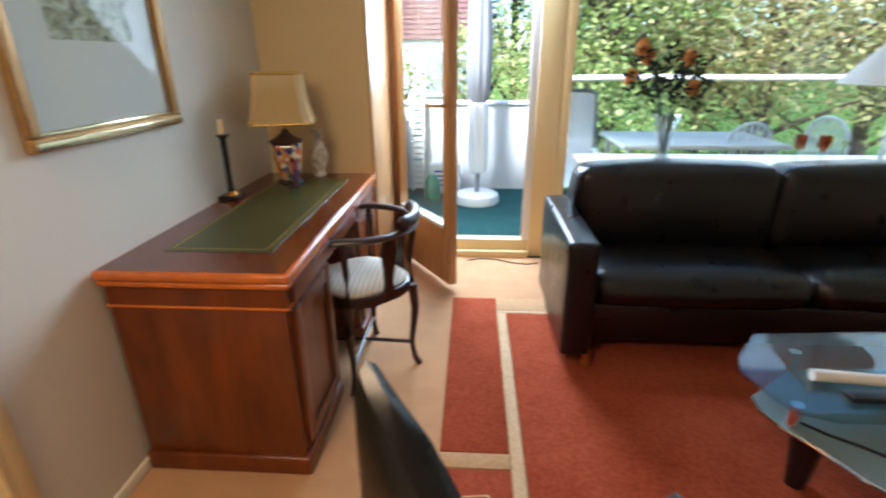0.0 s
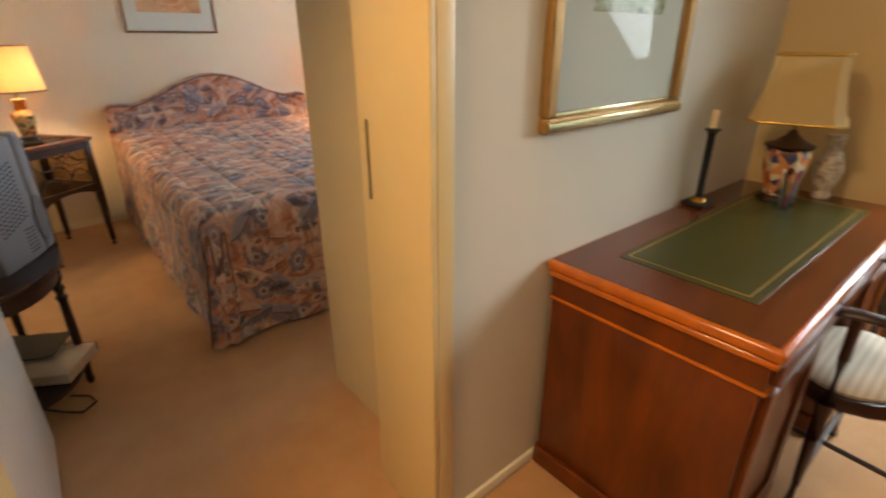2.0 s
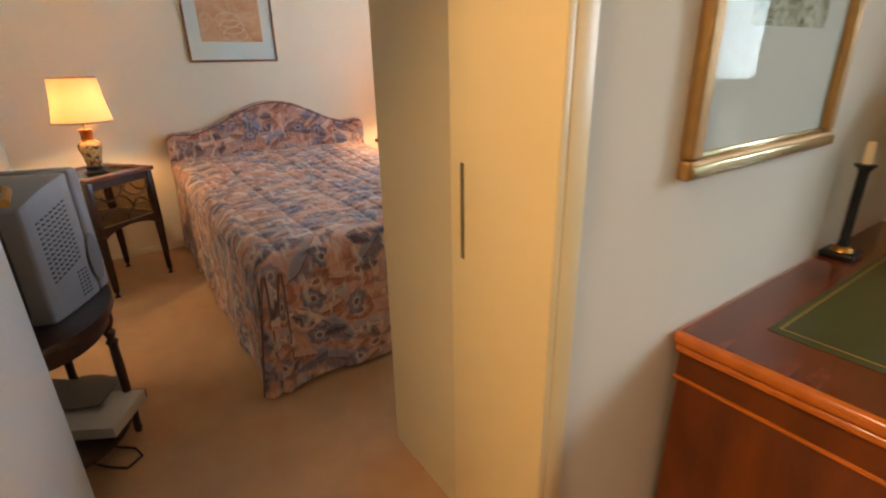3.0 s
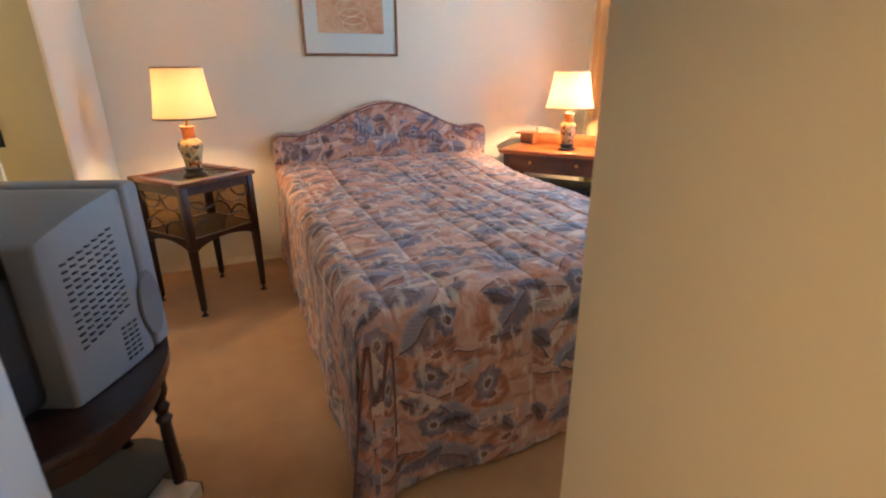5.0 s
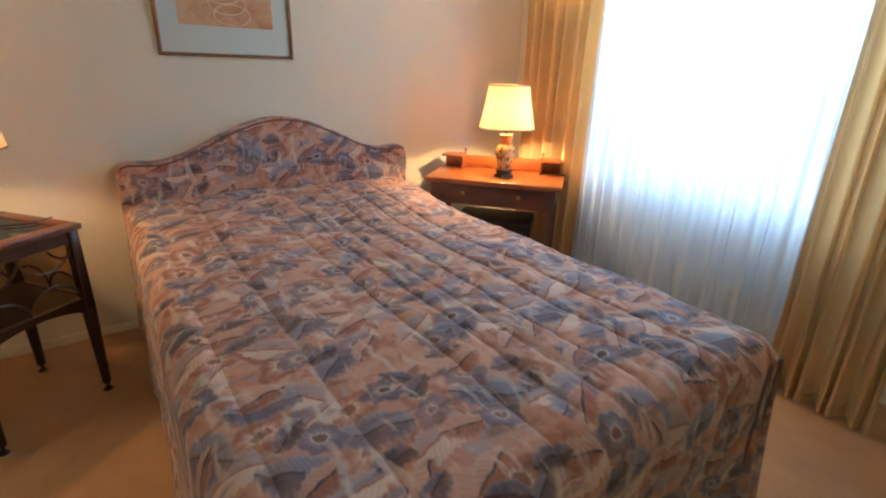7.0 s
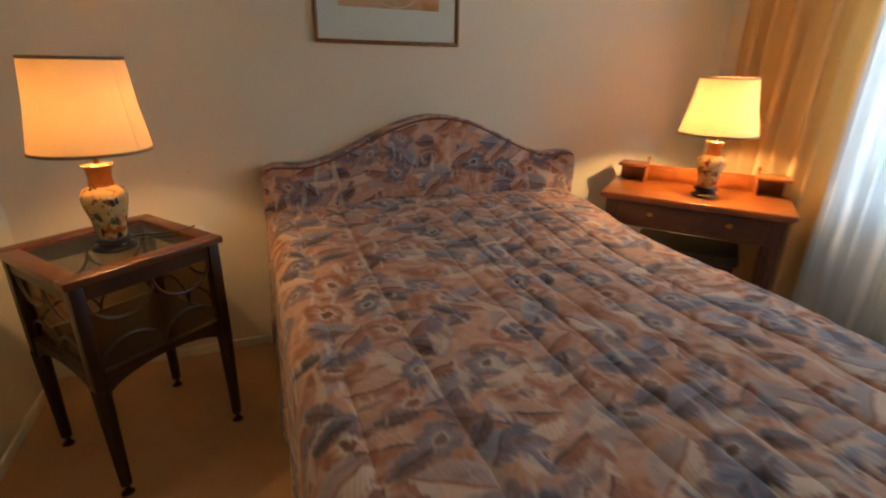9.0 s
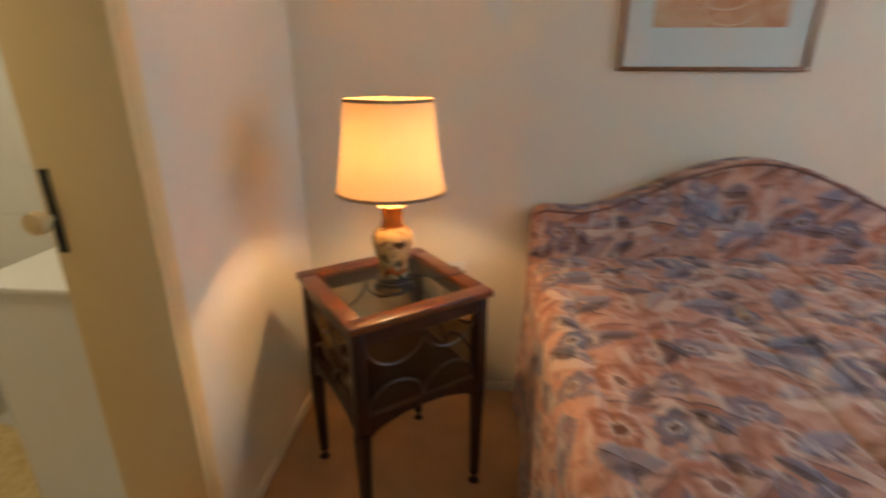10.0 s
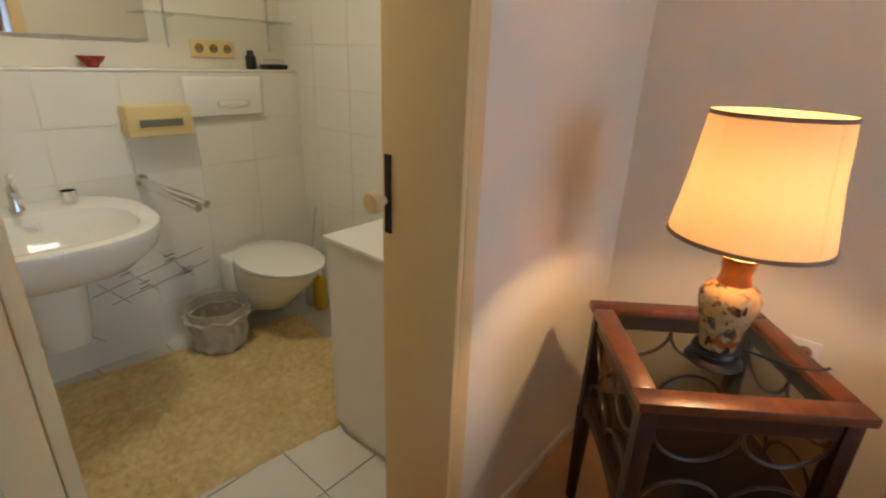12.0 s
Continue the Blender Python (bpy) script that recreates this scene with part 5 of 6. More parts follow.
# ---- bedroom: writing desk across the corner ----
def writing_desk():
    a = math.degrees(math.atan2(3.577 - 3.043, -3.62 + 4.275))
    d = thing("writing_desk", pose(-4.275, 3.043, 0, 0, 0, a), "honey walnut writing desk with low gallery across the corner", "desk")
    w, dp, h = 0.845, 0.46, 0.745
    part("top", boxed(0, w, 0, dp, h - 0.024, h, 0.006, 3), HONEY, d)
    part("top_moulding", boxed(0.012, w - 0.012, 0.012, dp - 0.006, h - 0.034, h - 0.024, 0.003, 1), HONEY, d)
    # apron, drawer and legs carry the shade below the top in their colour
    part("apron", boxed(0.04, w - 0.04, 0.035, 0.055, h - 0.165, h - 0.034, 0.003, 1), HONEY_SHADED, d)
    part("apron", boxed(0.04, w - 0.04, dp - 0.05, dp - 0.03, h - 0.165, h - 0.034), HONEY_SHADED, d)
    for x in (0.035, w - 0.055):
        part("apron", boxed(x, x + 0.02, 0.055, dp - 0.05, h - 0.165, h - 0.034), HONEY_SHADED, d)
    dr = part("drawer_front", boxed(0.10, w - 0.10, 0.026, 0.036, h - 0.150, h - 0.045, 0.004, 2), HONEY_SHADED, d)
    for x in (0.25, w - 0.25):
        part("knob", lathe([(0.006, 0.0), (0.006, 0.012), (0.013, 0.018), (0.011, 0.026), (0.0, 0.028)], 16), BRASS, dr, m=pose(x, 0.026, h - 0.085, 90, 0, 0))
    for x in (0.03, w - 0.075):
        for y in (0.03, dp - 0.07):
            bm = boxed(x, x + 0.045, y, y + 0.045, 0.0, h - 0.034, 0.004, 2)
            cx, cy = x + 0.0225, y + 0.0225
            part("leg", taper(bm, lambda c: Vector((cx + (c.x - cx) * (0.6 + 0.4 * min(1, c.z / 0.6)), cy + (c.y - cy) * (0.6 + 0.4 * min(1, c.z / 0.6)), c.z))), HONEY_SHADED, d)
    g = part("gallery", boxed(0.02, w - 0.02, dp - 0.03, dp - 0.012, h, h + 0.085, 0.003, 2), HONEY, d)
    part("gallery_panel", boxed(0.20, w - 0.20, dp - 0.036, dp - 0.03, h + 0.015, h + 0.07, 0.003, 2), HONEY, g)
    for x0, x1 in ((0.02, 0.17), (w - 0.17, w - 0.02)):
        part("gallery_shelf", boxed(x0, x1, dp - 0.15, dp - 0.012, h + 0.085, h + 0.097, 0.003, 2), HONEY, g)
        xx = x1 - 0.012 if x0 < 0.1 else x0 + 0.012
        part("gallery_side", boxed(xx - 0.006, xx + 0.006, dp - 0.12, dp - 0.03, h, h + 0.085, 0.002, 1), HONEY, g)
        part("finial", lathe([(0.008, h + 0.097), (0.004, h + 0.105), (0.010, h + 0.116), (0.009, h + 0.124), (0.0, h + 0.134)], 14, at=(xx, dp - 0.02)), HONEY, g)


writing_desk()


STOOLWOOD = plain("black_brown_stain", lin(26, 15, 10), 0.6, var=0.2)


def stool():
    a = math.degrees(math.atan2(3.577 - 3.043, -3.62 + 4.275))
    s = thing("stool", pose(-4.275, 3.043, 0, 0, 0, a) @ pose(0.43, 0.19, 0), "dark wooden stool pushed under the writing desk", "stool")
    part("seat", boxed(-0.24, 0.24, -0.13, 0.15, 0.44, 0.49, 0.012, 3), STOOLWOOD, s)
    part("apron", boxed(-0.22, 0.22, -0.12, -0.10, 0.36, 0.44), STOOLWOOD, s)
    for x in (-0.22, 0.19):
        for y in (-0.12, 0.11):
            part("leg", boxed(x, x + 0.035, y, y + 0.035, 0, 0.44, 0.003, 1), STOOLWOOD, s)


stool()


# darker tone paints the shade inside the round socket recesses
WELL_SHADE = plain("socket_well", lin(150, 124, 82), 0.6)


def outlet(name, m, mat, label, n=1):
    o = thing(name, m, label, "socket")
    part("plate", boxed(-0.04, 0.04 + 0.071 * (n - 1), 0.0, 0.011, -0.04, 0.04, 0.004, 2), mat, o)
    for i in range(n):
        ring = part("socket_well", lathe([(0.0, 0.0125), (0.018, 0.0125), (0.019, 0.014), (0.021, 0.0145), (0.022, 0.0)], 24), WELL_SHADE, o, m=pose(0.071 * i, 0.0, 0, -90, 0, 0))
        for dx in (-0.0095, 0.0095):
            part("pin_hole", lathe([(0.0, 0.0135), (0.004, 0.0135), (0.004, 0.005)], 10), BLACK, ring, m=pose(dx, 0, 0.0))
    return o


outlet("wall_socket", pose(-4.62, 1.14, 0.60, 0, 0, -90), WHITE, "white wall socket low behind the display table")
solid("lamp_cord", tube([(-4.12, 0.97, 0.766), (-4.16, 1.03, 0.766), (-4.15, 1.12, 0.766), (-4.18, 1.17, 0.766), (-4.21, 1.19, 0.766)], 0.0035, 6), BLACK, "black lamp cord lying across the glass table top", "cable")

# ---- bathroom ----
def tile_mat(name, c, rough=0.12):
    k = Mat(name, rough)
    q = k.n.new("ShaderNodeObjectInfo")
    f = k.math("ADD", k.math("MULTIPLY", q.outputs["Random"], 0.6), k.math("MULTIPLY", k.noise(6, 3), 0.4))
    k.color(k.mix(f, tuple(v * 0.94 for v in c[:3]) + (1,), c))
    k.bump(k.noise(5, 2), 0.03, 0.01)
    return k.m


TILE = tile_mat("white_wall_tile", lin(238, 234, 222))
FTILE = tile_mat("pale_floor_tile", lin(226, 220, 206), 0.2)
GROUT = plain("white_grout", lin(238, 233, 220), 0.9)
BX0, BX1, BY = -4.50, -2.45, -1.34
structure("floor_bathroom", boxed(BX0 - 0.1, BX1 + 0.1, -1.66, 0.29, -0.2, -0.012), GROUT, "pale tiled bathroom floor", "floor")
structure("ceiling_bathroom", boxed(BX0 - 0.1, BX1 + 0.1, -1.66, 0.40, H, H + 0.2), CEIL, "white painted bathroom ceiling", "ceiling")
bfloor = bpy.data.objects["floor_bathroom"]
wb_low = structure("wall_bathroom_ledge", boxed(BX0, BX1, -1.47, BY - 0.003, 0, 1.315), GROUT, "white tiled ledge wall behind the toilet")
wb_up = structure("wall_bathroom_south", boxed(BX0 - 0.1, BX1 + 0.1, -1.66, -1.47, 0, H), WALL, "white wall over the tiled ledge")
wb_w = structure("wall_bathroom_west", boxed(BX0 - 0.1, BX0 - 0.003, -1.47, 0.29, 0, H), GROUT, "white tiled bathroom side wall")
structure("wall_bathroom_east", boxed(BX1, BX1 + 0.1, -1.47, 0.29, 0, H), WALL, "white bathroom wall")
structure("ledge_top", boxed(BX0, BX1, -1.47, BY + 0.004, 1.315, 1.328, 0.004, 2), TILE, "white tiled ledge top", "ledge")


def bath_light():
    b = thing("ceiling_light", pose(-3.5, -0.5, H), "round white bathroom ceiling light", "lamp")
    part("rim", lathe([(0.16, -0.001), (0.16, -0.03), (0.15, -0.03), (0.15, -0.001)], 36, caps=False), WHITE, b)


bath_light()


def washbasin():
    s = thing("washbasin", pose(-3.205, BY, 0) @ Matrix.Diagonal((1, 1.13, 1, 1)), "white ceramic washbasin with half pedestal on the tiled wall", "washbasin")
    n = 48

    def ring(sx, sy, cy, z, p=2.6):
        out = []
        for i in range(n):
            a = 2 * math.pi * i / n
            c, q = math.cos(a), math.sin(a)
            x = sx * math.copysign(abs(c) ** (2 / p), c)
            y = cy + sy * math.copysign(abs(q) ** (2 / p), q)
            out.append((x, max(0.0, y), z))
        return out

    bm = bmesh.new()
    rows = []
    for sx, sy, cy, z in ((0.16, 0.16, 0.24, 0.60), (0.25, 0.25, 0.28, 0.66), (0.315, 0.31, 0.31, 0.74), (0.335, 0.325, 0.315, 0.80), (0.33, 0.32, 0.315, 0.822), (0.305, 0.295, 0.315, 0.826), (0.265, 0.205, 0.355, 0.815), (0.24, 0.18, 0.355, 0.76), (0.16, 0.12, 0.345, 0.70), (0.03, 0.03, 0.34, 0.69)):
        rows.append([bm.verts.new(p) for p in ring(sx, sy, cy, z)])
    for a, b in zip(rows, rows[1:]):
        for i in range(n):
            bm.faces.new((a[i], a[(i + 1) % n], b[(i + 1) % n], b[i]))
    bm.faces.new(rows[0][::-1])
    bm.faces.new(rows[-1])
    part("basin", bm, CERAMIC, s)
    bm = bmesh.new()
    rows = []
    for sx, sy, z in ((0.05, 0.06, 0.255), (0.085, 0.10, 0.27), (0.098, 0.12, 0.36), (0.115, 0.14, 0.62)):
        rows.append([bm.verts.new(p) for p in ring(sx, sy, 0.13, z)])
    for a, b in zip(rows, rows[1:]):
        for i in range(n):
            bm.faces.new((a[i], a[(i + 1) % n], b[(i + 1) % n], b[i]))
    bm.faces.new(rows[0][::-1])
    bm.faces.new(rows[-1])
    part("half_pedestal", bm, CERAMIC, s)
    tap = part("tap", lathe([(0.024, 0.822), (0.02, 0.84), (0.018, 0.90), (0.022, 0.905), (0.0, 0.93)], 20, at=(0.03, 0.09)), CHROME, s, "chrome mixer tap")
    part("spout", tube([(0.03, 0.09, 0.87), (0.03, 0.15, 0.895), (0.03, 0.20, 0.88)], 0.012, 12), CHROME, tap)
    part("lever", tube([(0.03, 0.085, 0.925), (0.03, 0.10, 0.955), (0.03, 0.16, 0.965)], 0.008, 10), CHROME, tap)
    part("overflow", boxed(-0.012, 0.036, 0.178, 0.186, 0.775, 0.787, 0.003, 2), CHROME, s)


washbasin()
tumbler = thing("tumbler", pose(-3.34, BY + 0.11, 0.822), "small metal tumbler standing on the washbasin", "tumbler")
part("cup", lathe([(0.0, 0.0), (0.028, 0.0), (0.03, 0.05), (0.027, 0.05), (0.025, 0.006), (0.0, 0.006)], 24), CHROME, tumbler)


def toilet():
    t = thing("toilet", pose(-4.10, BY, 0) @ Matrix.Diagonal((1.09, 1.09, 1.02, 1)), "white wall-hung toilet with closed lid", "toilet")
    n = 40

    def oval(sx, y0, y1, z):
        out = []
        for i in range(n):
            a = 2 * math.pi * i / n
            y = math.sin(a)
            out.append((sx * math.cos(a), (y0 + y1) / 2 + (y1 - y0) / 2 * y, z))
        return out

    bm = bmesh.new()
    rows = [[bm.verts.new(p) for p in oval(*q)] for q in ((0.07, 0.02, 0.18, 0.09), (0.12, 0.0, 0.30, 0.14), (0.155, 0.0, 0.42, 0.26), (0.172, 0.01, 0.52, 0.36), (0.18, 0.02, 0.545, 0.40))]
    for a, b in zip(rows, rows[1:]):
        for i in range(n):
            bm.faces.new((a[i], a[(i + 1) % n], b[(i + 1) % n], b[i]))
    bm.faces.new(rows[0][::-1])
    bm.faces.new(rows[-1])
    part("bowl", bm, CERAMIC, t)
    part("wall_mount", boxed(-0.16, 0.16, 0.0, 0.14, 0.12, 0.40, 0.03, 3), CERAMIC, t)

    def lid(z0, z1, sx, y1):
        bm = bmesh.new()
        rows = [[bm.verts.new(p) for p in oval(*q)] for q in ((sx - 0.006, 0.045, y1 - 0.006, z0), (sx, 0.04, y1, z0 + 0.004), (sx, 0.04, y1, z1 - 0.006), (sx - 0.012, 0.052, y1 - 0.012, z1), (0.03, 0.2, 0.3, z1 + 0.008))]
        for a, b in zip(rows, rows[1:]):
            for i in range(n):
                bm.faces.new((a[i], a[(i + 1) % n], b[(i + 1) % n], b[i]))
        bm.faces.new(rows[0][::-1])
        bm.faces.new(rows[-1])
        return bm

    part("seat", lid(0.401, 0.414, 0.182, 0.555), CERAMIC, t)
    part("lid", lid(0.416, 0.432, 0.184, 0.56), CERAMIC, t)


toilet()


def flush_plate():
    f = thing("flush_plate", pose(-4.265, BY, 1.11), "white flush plate with a press bar on the tiled wall", "flush plate")
    part("plate", boxed(0, 0.39, 0, 0.03, 0, 0.185, 0.012, 3), CERAMIC, f)
    part("press_bar", boxed(0.08, 0.24, 0.03, 0.037, 0.045, 0.075, 0.008, 3), CERAMIC, f)


flush_plate()
IVORY = plain("ivory_plastic", lin(226, 204, 140), 0.35, var=0.04)
tis = thing("tissue_box", pose(-3.872, BY, 1.046), "ivory tissue dispenser with oval slot on the wall", "tissue box")
part("case", boxed(0, 0.27, 0, 0.09, 0, 0.135, 0.01, 3), IVORY, tis)
part("slot_rim", boxed(0.035, 0.235, 0.088, 0.094, 0.035, 0.085, 0.005, 3), IVORY, tis)
part("slot", boxed(0.045, 0.225, 0.0935, 0.0955, 0.044, 0.076, 0.0009, 1), plain("tissue_grey", lin(120, 116, 108), 0.9), tis, "dark slot showing tissue")
tb = thing("towel_bar", pose(-3.64, BY, 0.85), "chrome two-arm swing towel bar on the wall", "towel rail")
part("rosette", lathe([(0.0, 0.0), (0.026, 0.0), (0.026, 0.02), (0.014, 0.032), (0.0, 0.032)], 20), CHROME, tb, m=pose(0, 0, 0, -90, 0, 0))
for k, (dx, dz) in enumerate(((-0.10, 0.0), (-0.065, -0.012))):
    arm = part("arm", tube([(0, 0.03, dz), (dx, 0.39, dz - 0.045)], 0.015, 12), CHROME, tb)
    part("end_cap", tube([(dx, 0.385, dz - 0.045), (dx * 1.05, 0.41, dz - 0.048)], 0.016, 12), CHROME, arm)
outlet("socket_strip", pose(-4.18, -1.47, 1.42), IVORY, "ivory triple socket strip over the tiled ledge", 3)


def bath_shelf():
    s = thing("glass_shelf", pose(-4.50, -1.47, 1.556), "narrow clear glass shelf on wall brackets", "shelf")
    part("pane", boxed(0, 0.72, 0.004, 0.13, 0, 0.006, 0.001, 1), TINT, s)
    for x in (0.08, 0.60):
        part("bracket", tube([(x, 0, -0.01), (x, 0.10, -0.004)], 0.006, 8), CHROME, s)
        part("wall_rail", boxed(x - 0.006, x + 0.006, 0, 0.008, -0.14, 0.30, 0.002, 1), CHROME, s)


bath_shelf()
MIRROR = plain("mirror_silver", lin(236, 238, 238), 0.02, 1.0, var=0.0, bump=0.0)
mir = thing("mirror", pose(-3.815, -1.47, 1.448), "frameless wall mirror over the washbasin", "mirror")
part("silvered_glass", boxed(0, 1.15, 0.012, 0.018, 0, 0.75, 0.002, 1), MIRROR, mir)
part("backing", boxed(0.01, 1.14, 0.0, 0.012, 0.01, 0.74), DGREY, mir)
bowl = thing("small_bowl", pose(-3.565, -1.41, 1.328), "small red patterned bowl on the tiled ledge", "bowl")
part("dish", lathe([(0.02, 0.0), (0.022, 0.006), (0.045, 0.032), (0.052, 0.045), (0.048, 0.045), (0.04, 0.03), (0.016, 0.01)], 28), wash_mat("red_pattern", lin(120, 26, 14), lin(156, 50, 30), lin(196, 110, 60), 60), bowl)
bot = thing("bottle", pose(-4.27, -1.40, 1.328), "black cosmetic bottle on the tiled ledge", "bottle")
part("body", lathe([(0.025, 0.0), (0.026, 0.06), (0.02, 0.068)], 20), BLACK, bot)
part("cap", lathe([(0.016, 0.068), (0.016, 0.09), (0.0, 0.092)], 20), DGREY, bot)
box_ = thing("cosmetic_box", pose(-4.40, -1.40, 1.328), "clear box with dark cosmetics on the tiled ledge", "box")
part("tray", boxed(-0.06, 0.06, -0.04, 0.04, 0, 0.025, 0.004, 2), BLACK, box_)
part("cover", boxed(-0.045, 0.045, -0.03, 0.03, 0.025, 0.055, 0.006, 2), TINT, box_)

cab = thing("bathroom_cabinet", pose(-4.495, -0.205, -0.012), "white laminate bathroom cabinet beside the doorway", "cabinet")
part("body", boxed(0, 0.675, 0.003, 0.48, 0.06, 0.825, 0.003, 1), WHITE, cab)
part("top", boxed(0, 0.685, -0.004, 0.486, 0.825, 0.845, 0.004, 2), WHITE, cab)
part("plinth", boxed(0.02, 0.655, 0.03, 0.47, 0, 0.06), WHITE, cab)
part("door", boxed(0.02, 0.66, -0.012, 0.002, 0.07, 0.815, 0.003, 2), WHITE, cab)
brush = thing("toilet_brush", pose(-4.40, -1.18, -0.012), "toilet brush in a white holder beside the toilet", "toilet brush")
part("holder", lathe([(0.04, 0.0), (0.045, 0.01), (0.04, 0.30), (0.032, 0.32)], 20), CERAMIC, brush)
part("rod", tube([(0, 0, 0.3), (-0.03, 0.04, 0.62)], 0.006, 8), CHROME, brush)
YEL = plain("yellow_plastic", lin(214, 178, 20), 0.35)
yb = thing("cleaner_bottle", pose(-4.39, -1.09, -0.012), "yellow cleaner bottle standing beside the toilet", "bottle")
part("body", lathe([(0.034, 0.0), (0.036, 0.02), (0.036, 0.19), (0.016, 0.23)], 20), YEL, yb)
part("cap", lathe([(0.016, 0.23), (0.016, 0.26), (0.0, 0.262)], 16), CERAMIC, yb)


def waste_bin():
    b = thing("waste_bin", pose(-3.79, -1.10, -0.012) @ Matrix.Diagonal((1.15, 1.15, 1.1, 1)), "small bin lined with a crumpled plastic bag", "waste bin")
    part("bucket", lathe([(0.0, 0.0), (0.095, 0.0), (0.125, 0.235), (0.121, 0.235), (0.092, 0.006), (0.0, 0.006)], 32), SILVER, b)

    def bag(u, v):
        a = 2 * math.pi * u
        r = 0.112 + 0.025 * math.sin(min(1, v * 1.6) * math.pi) + 0.014 * noise.noise(Vector((math.cos(a) * 4, math.sin(a) * 4, v * 5)))
        return (r * math.cos(a), r * math.sin(a), 0.19 + 0.06 * math.sin(v * math.pi) - 0.14 * v + 0.02 * noise.noise(Vector((math.cos(a) * 3, math.sin(a) * 3, 7))))

    part("bag", sheet(bag, 64, 10, 0), BAG, b, "crumpled translucent liner")


BAG = shade_mat("plastic_bag", lin(226, 222, 214), 0.3)
waste_bin()


def shag_mat():
    k = Mat("shaggy_cream_rug", 0.95, 0, 0.1)
    f = k.math("ADD", k.math("MULTIPLY", k.noise(34, 5), 0.6), k.math("MULTIPLY", k.noise(5, 4), 0.4))
    k.color(k.ramp(f, [(0.35, lin(216, 188, 124)), (0.65, lin(242, 220, 164))]))
    k.bump(k.noise(120, 4), 0.9, 0.012)
    return k.m


def bath_rug():
    def fn(u, v):
        e = min(u, 1 - u, v, 1 - v)
        rag = 0.012 * noise.noise(Vector((u * 30, v * 30, 2)))
        return (1.45 * u + rag, 0.98 * v + rag, 0.032 * min(1, e * 22) ** 0.5 + (0.016 * noise.noise(Vector((u * 46, v * 30, 0))) + 0.008 * noise.noise(Vector((u * 120, v * 80, 5)))) * min(1, e * 14) + 0.003)

    solid("bath_rug", sheet(fn, 150, 96, 0), shag_mat(), "cream shaggy bathroom rug on the tiles", "rug", pose(-4.26, -1.13, -0.012, 0, 0, -8))


bath_rug()

# ---- balcony ----
TURF = rug_mat("green_outdoor_carpet", lin(38, 68, 66), lin(56, 88, 84))
STUCCO = paint("balcony_stucco", lin(214, 214, 210))
structure("balcony_floor", boxed(-2.0, 4.8, 4.4, 6.25, -0.25, -0.03), TURF, "green outdoor carpet on the balcony floor", "floor")
structure("parapet", boxed(-2.0, 1.28, 6.25, 6.40, -0.25, 0.90), STUCCO, "white rendered balcony parapet", "parapet")
structure("parapet_coping", boxed(-2.0, 1.30, 6.22, 6.43, 0.90, 0.93, 0.005, 2), WHITE, "white coping on the parapet", "parapet")
structure("balcony_side", boxed(-0.62, -0.5, 4.4, 6.22, -0.25, 1.0), STUCCO, "white balcony side screen", "parapet")


def rail():
    r = thing("balcony_railing", pose(0, 6.32, 0), "white tubular balcony railing", "railing")
    part("handrail", tube([(1.28, 0, 1.16), (2.2, 0, 1.17), (3.2, 0, 1.16), (4.8, 0, 1.16)], 0.03, 14), WHITE, r)
    part("lower_rail", tube([(1.28, 0, 0.12), (4.8, 0, 0.12)], 0.02, 12), WHITE, r)
    for x in (1.32, 4.75):
        part("post", tube([(x, 0, -0.25), (x, 0, 1.15)], 0.025, 12), WHITE, r)
    p = part("glass_panel", boxed(1.34, 4.74, -0.004, 0.004, 0.14, 1.10), TINT, r)
    p.visible_shadow = False


rail()


def parasol():
    p = thing("parasol", pose(0.37, 5.68, -0.03), "closed parasol in a white cover on a round base", "parasol")
    part("base", lathe([(0.22, 0.0), (0.23, 0.02), (0.22, 0.09), (0.20, 0.105), (0.04, 0.11)], 36), WHITE, p)
    part("pole", lathe([(0.022, 0.1), (0.022, 2.5)], 14), GREYPL, p)
    part("cover", lathe([(0.03, 0.30), (0.085, 0.33), (0.10, 0.55), (0.095, 0.95), (0.07, 1.0)], 20, flute=0.1, flutes=7), WHITE, p, "white cover with folds")
    part("canopy", lathe([(0.06, 0.98), (0.10, 1.1), (0.11, 1.5), (0.085, 2.1), (0.03, 2.45)], 20, flute=0.12, flutes=8), plain("grey_canvas", lin(140, 140, 142), 0.9), p, "folded grey canvas")


parasol()
can = thing("watering_can", pose(-0.10, 5.80, -0.03), "green plastic watering can on the balcony", "watering can")
part("body", lathe([(0.085, 0.0), (0.09, 0.02), (0.085, 0.18), (0.05, 0.24), (0.045, 0.26)], 28), plain("green_plastic", lin(38, 120, 96), 0.35), can)
part("handle", tube([(0.0, 0.05, 0.24), (0.0, 0.11, 0.22), (0.0, 0.12, 0.10)], 0.009, 10), plain("green_grip", lin(38, 120, 96), 0.35), can)
sack = thing("soil_bag", pose(0.02, 6.05, -0.03), "white and blue printed plant soil bag", "bag")
part("bag", boxed(-0.17, 0.17, -0.06, 0.06, 0, 0.34, 0.035, 4), WHITE, sack)
for k in range(4):
    part("print_bar", boxed(-0.11, 0.11, -0.064, -0.060, 0.09 + 0.05 * k, 0.11 + 0.05 * k), BLUE, sack, "blue printed bar")


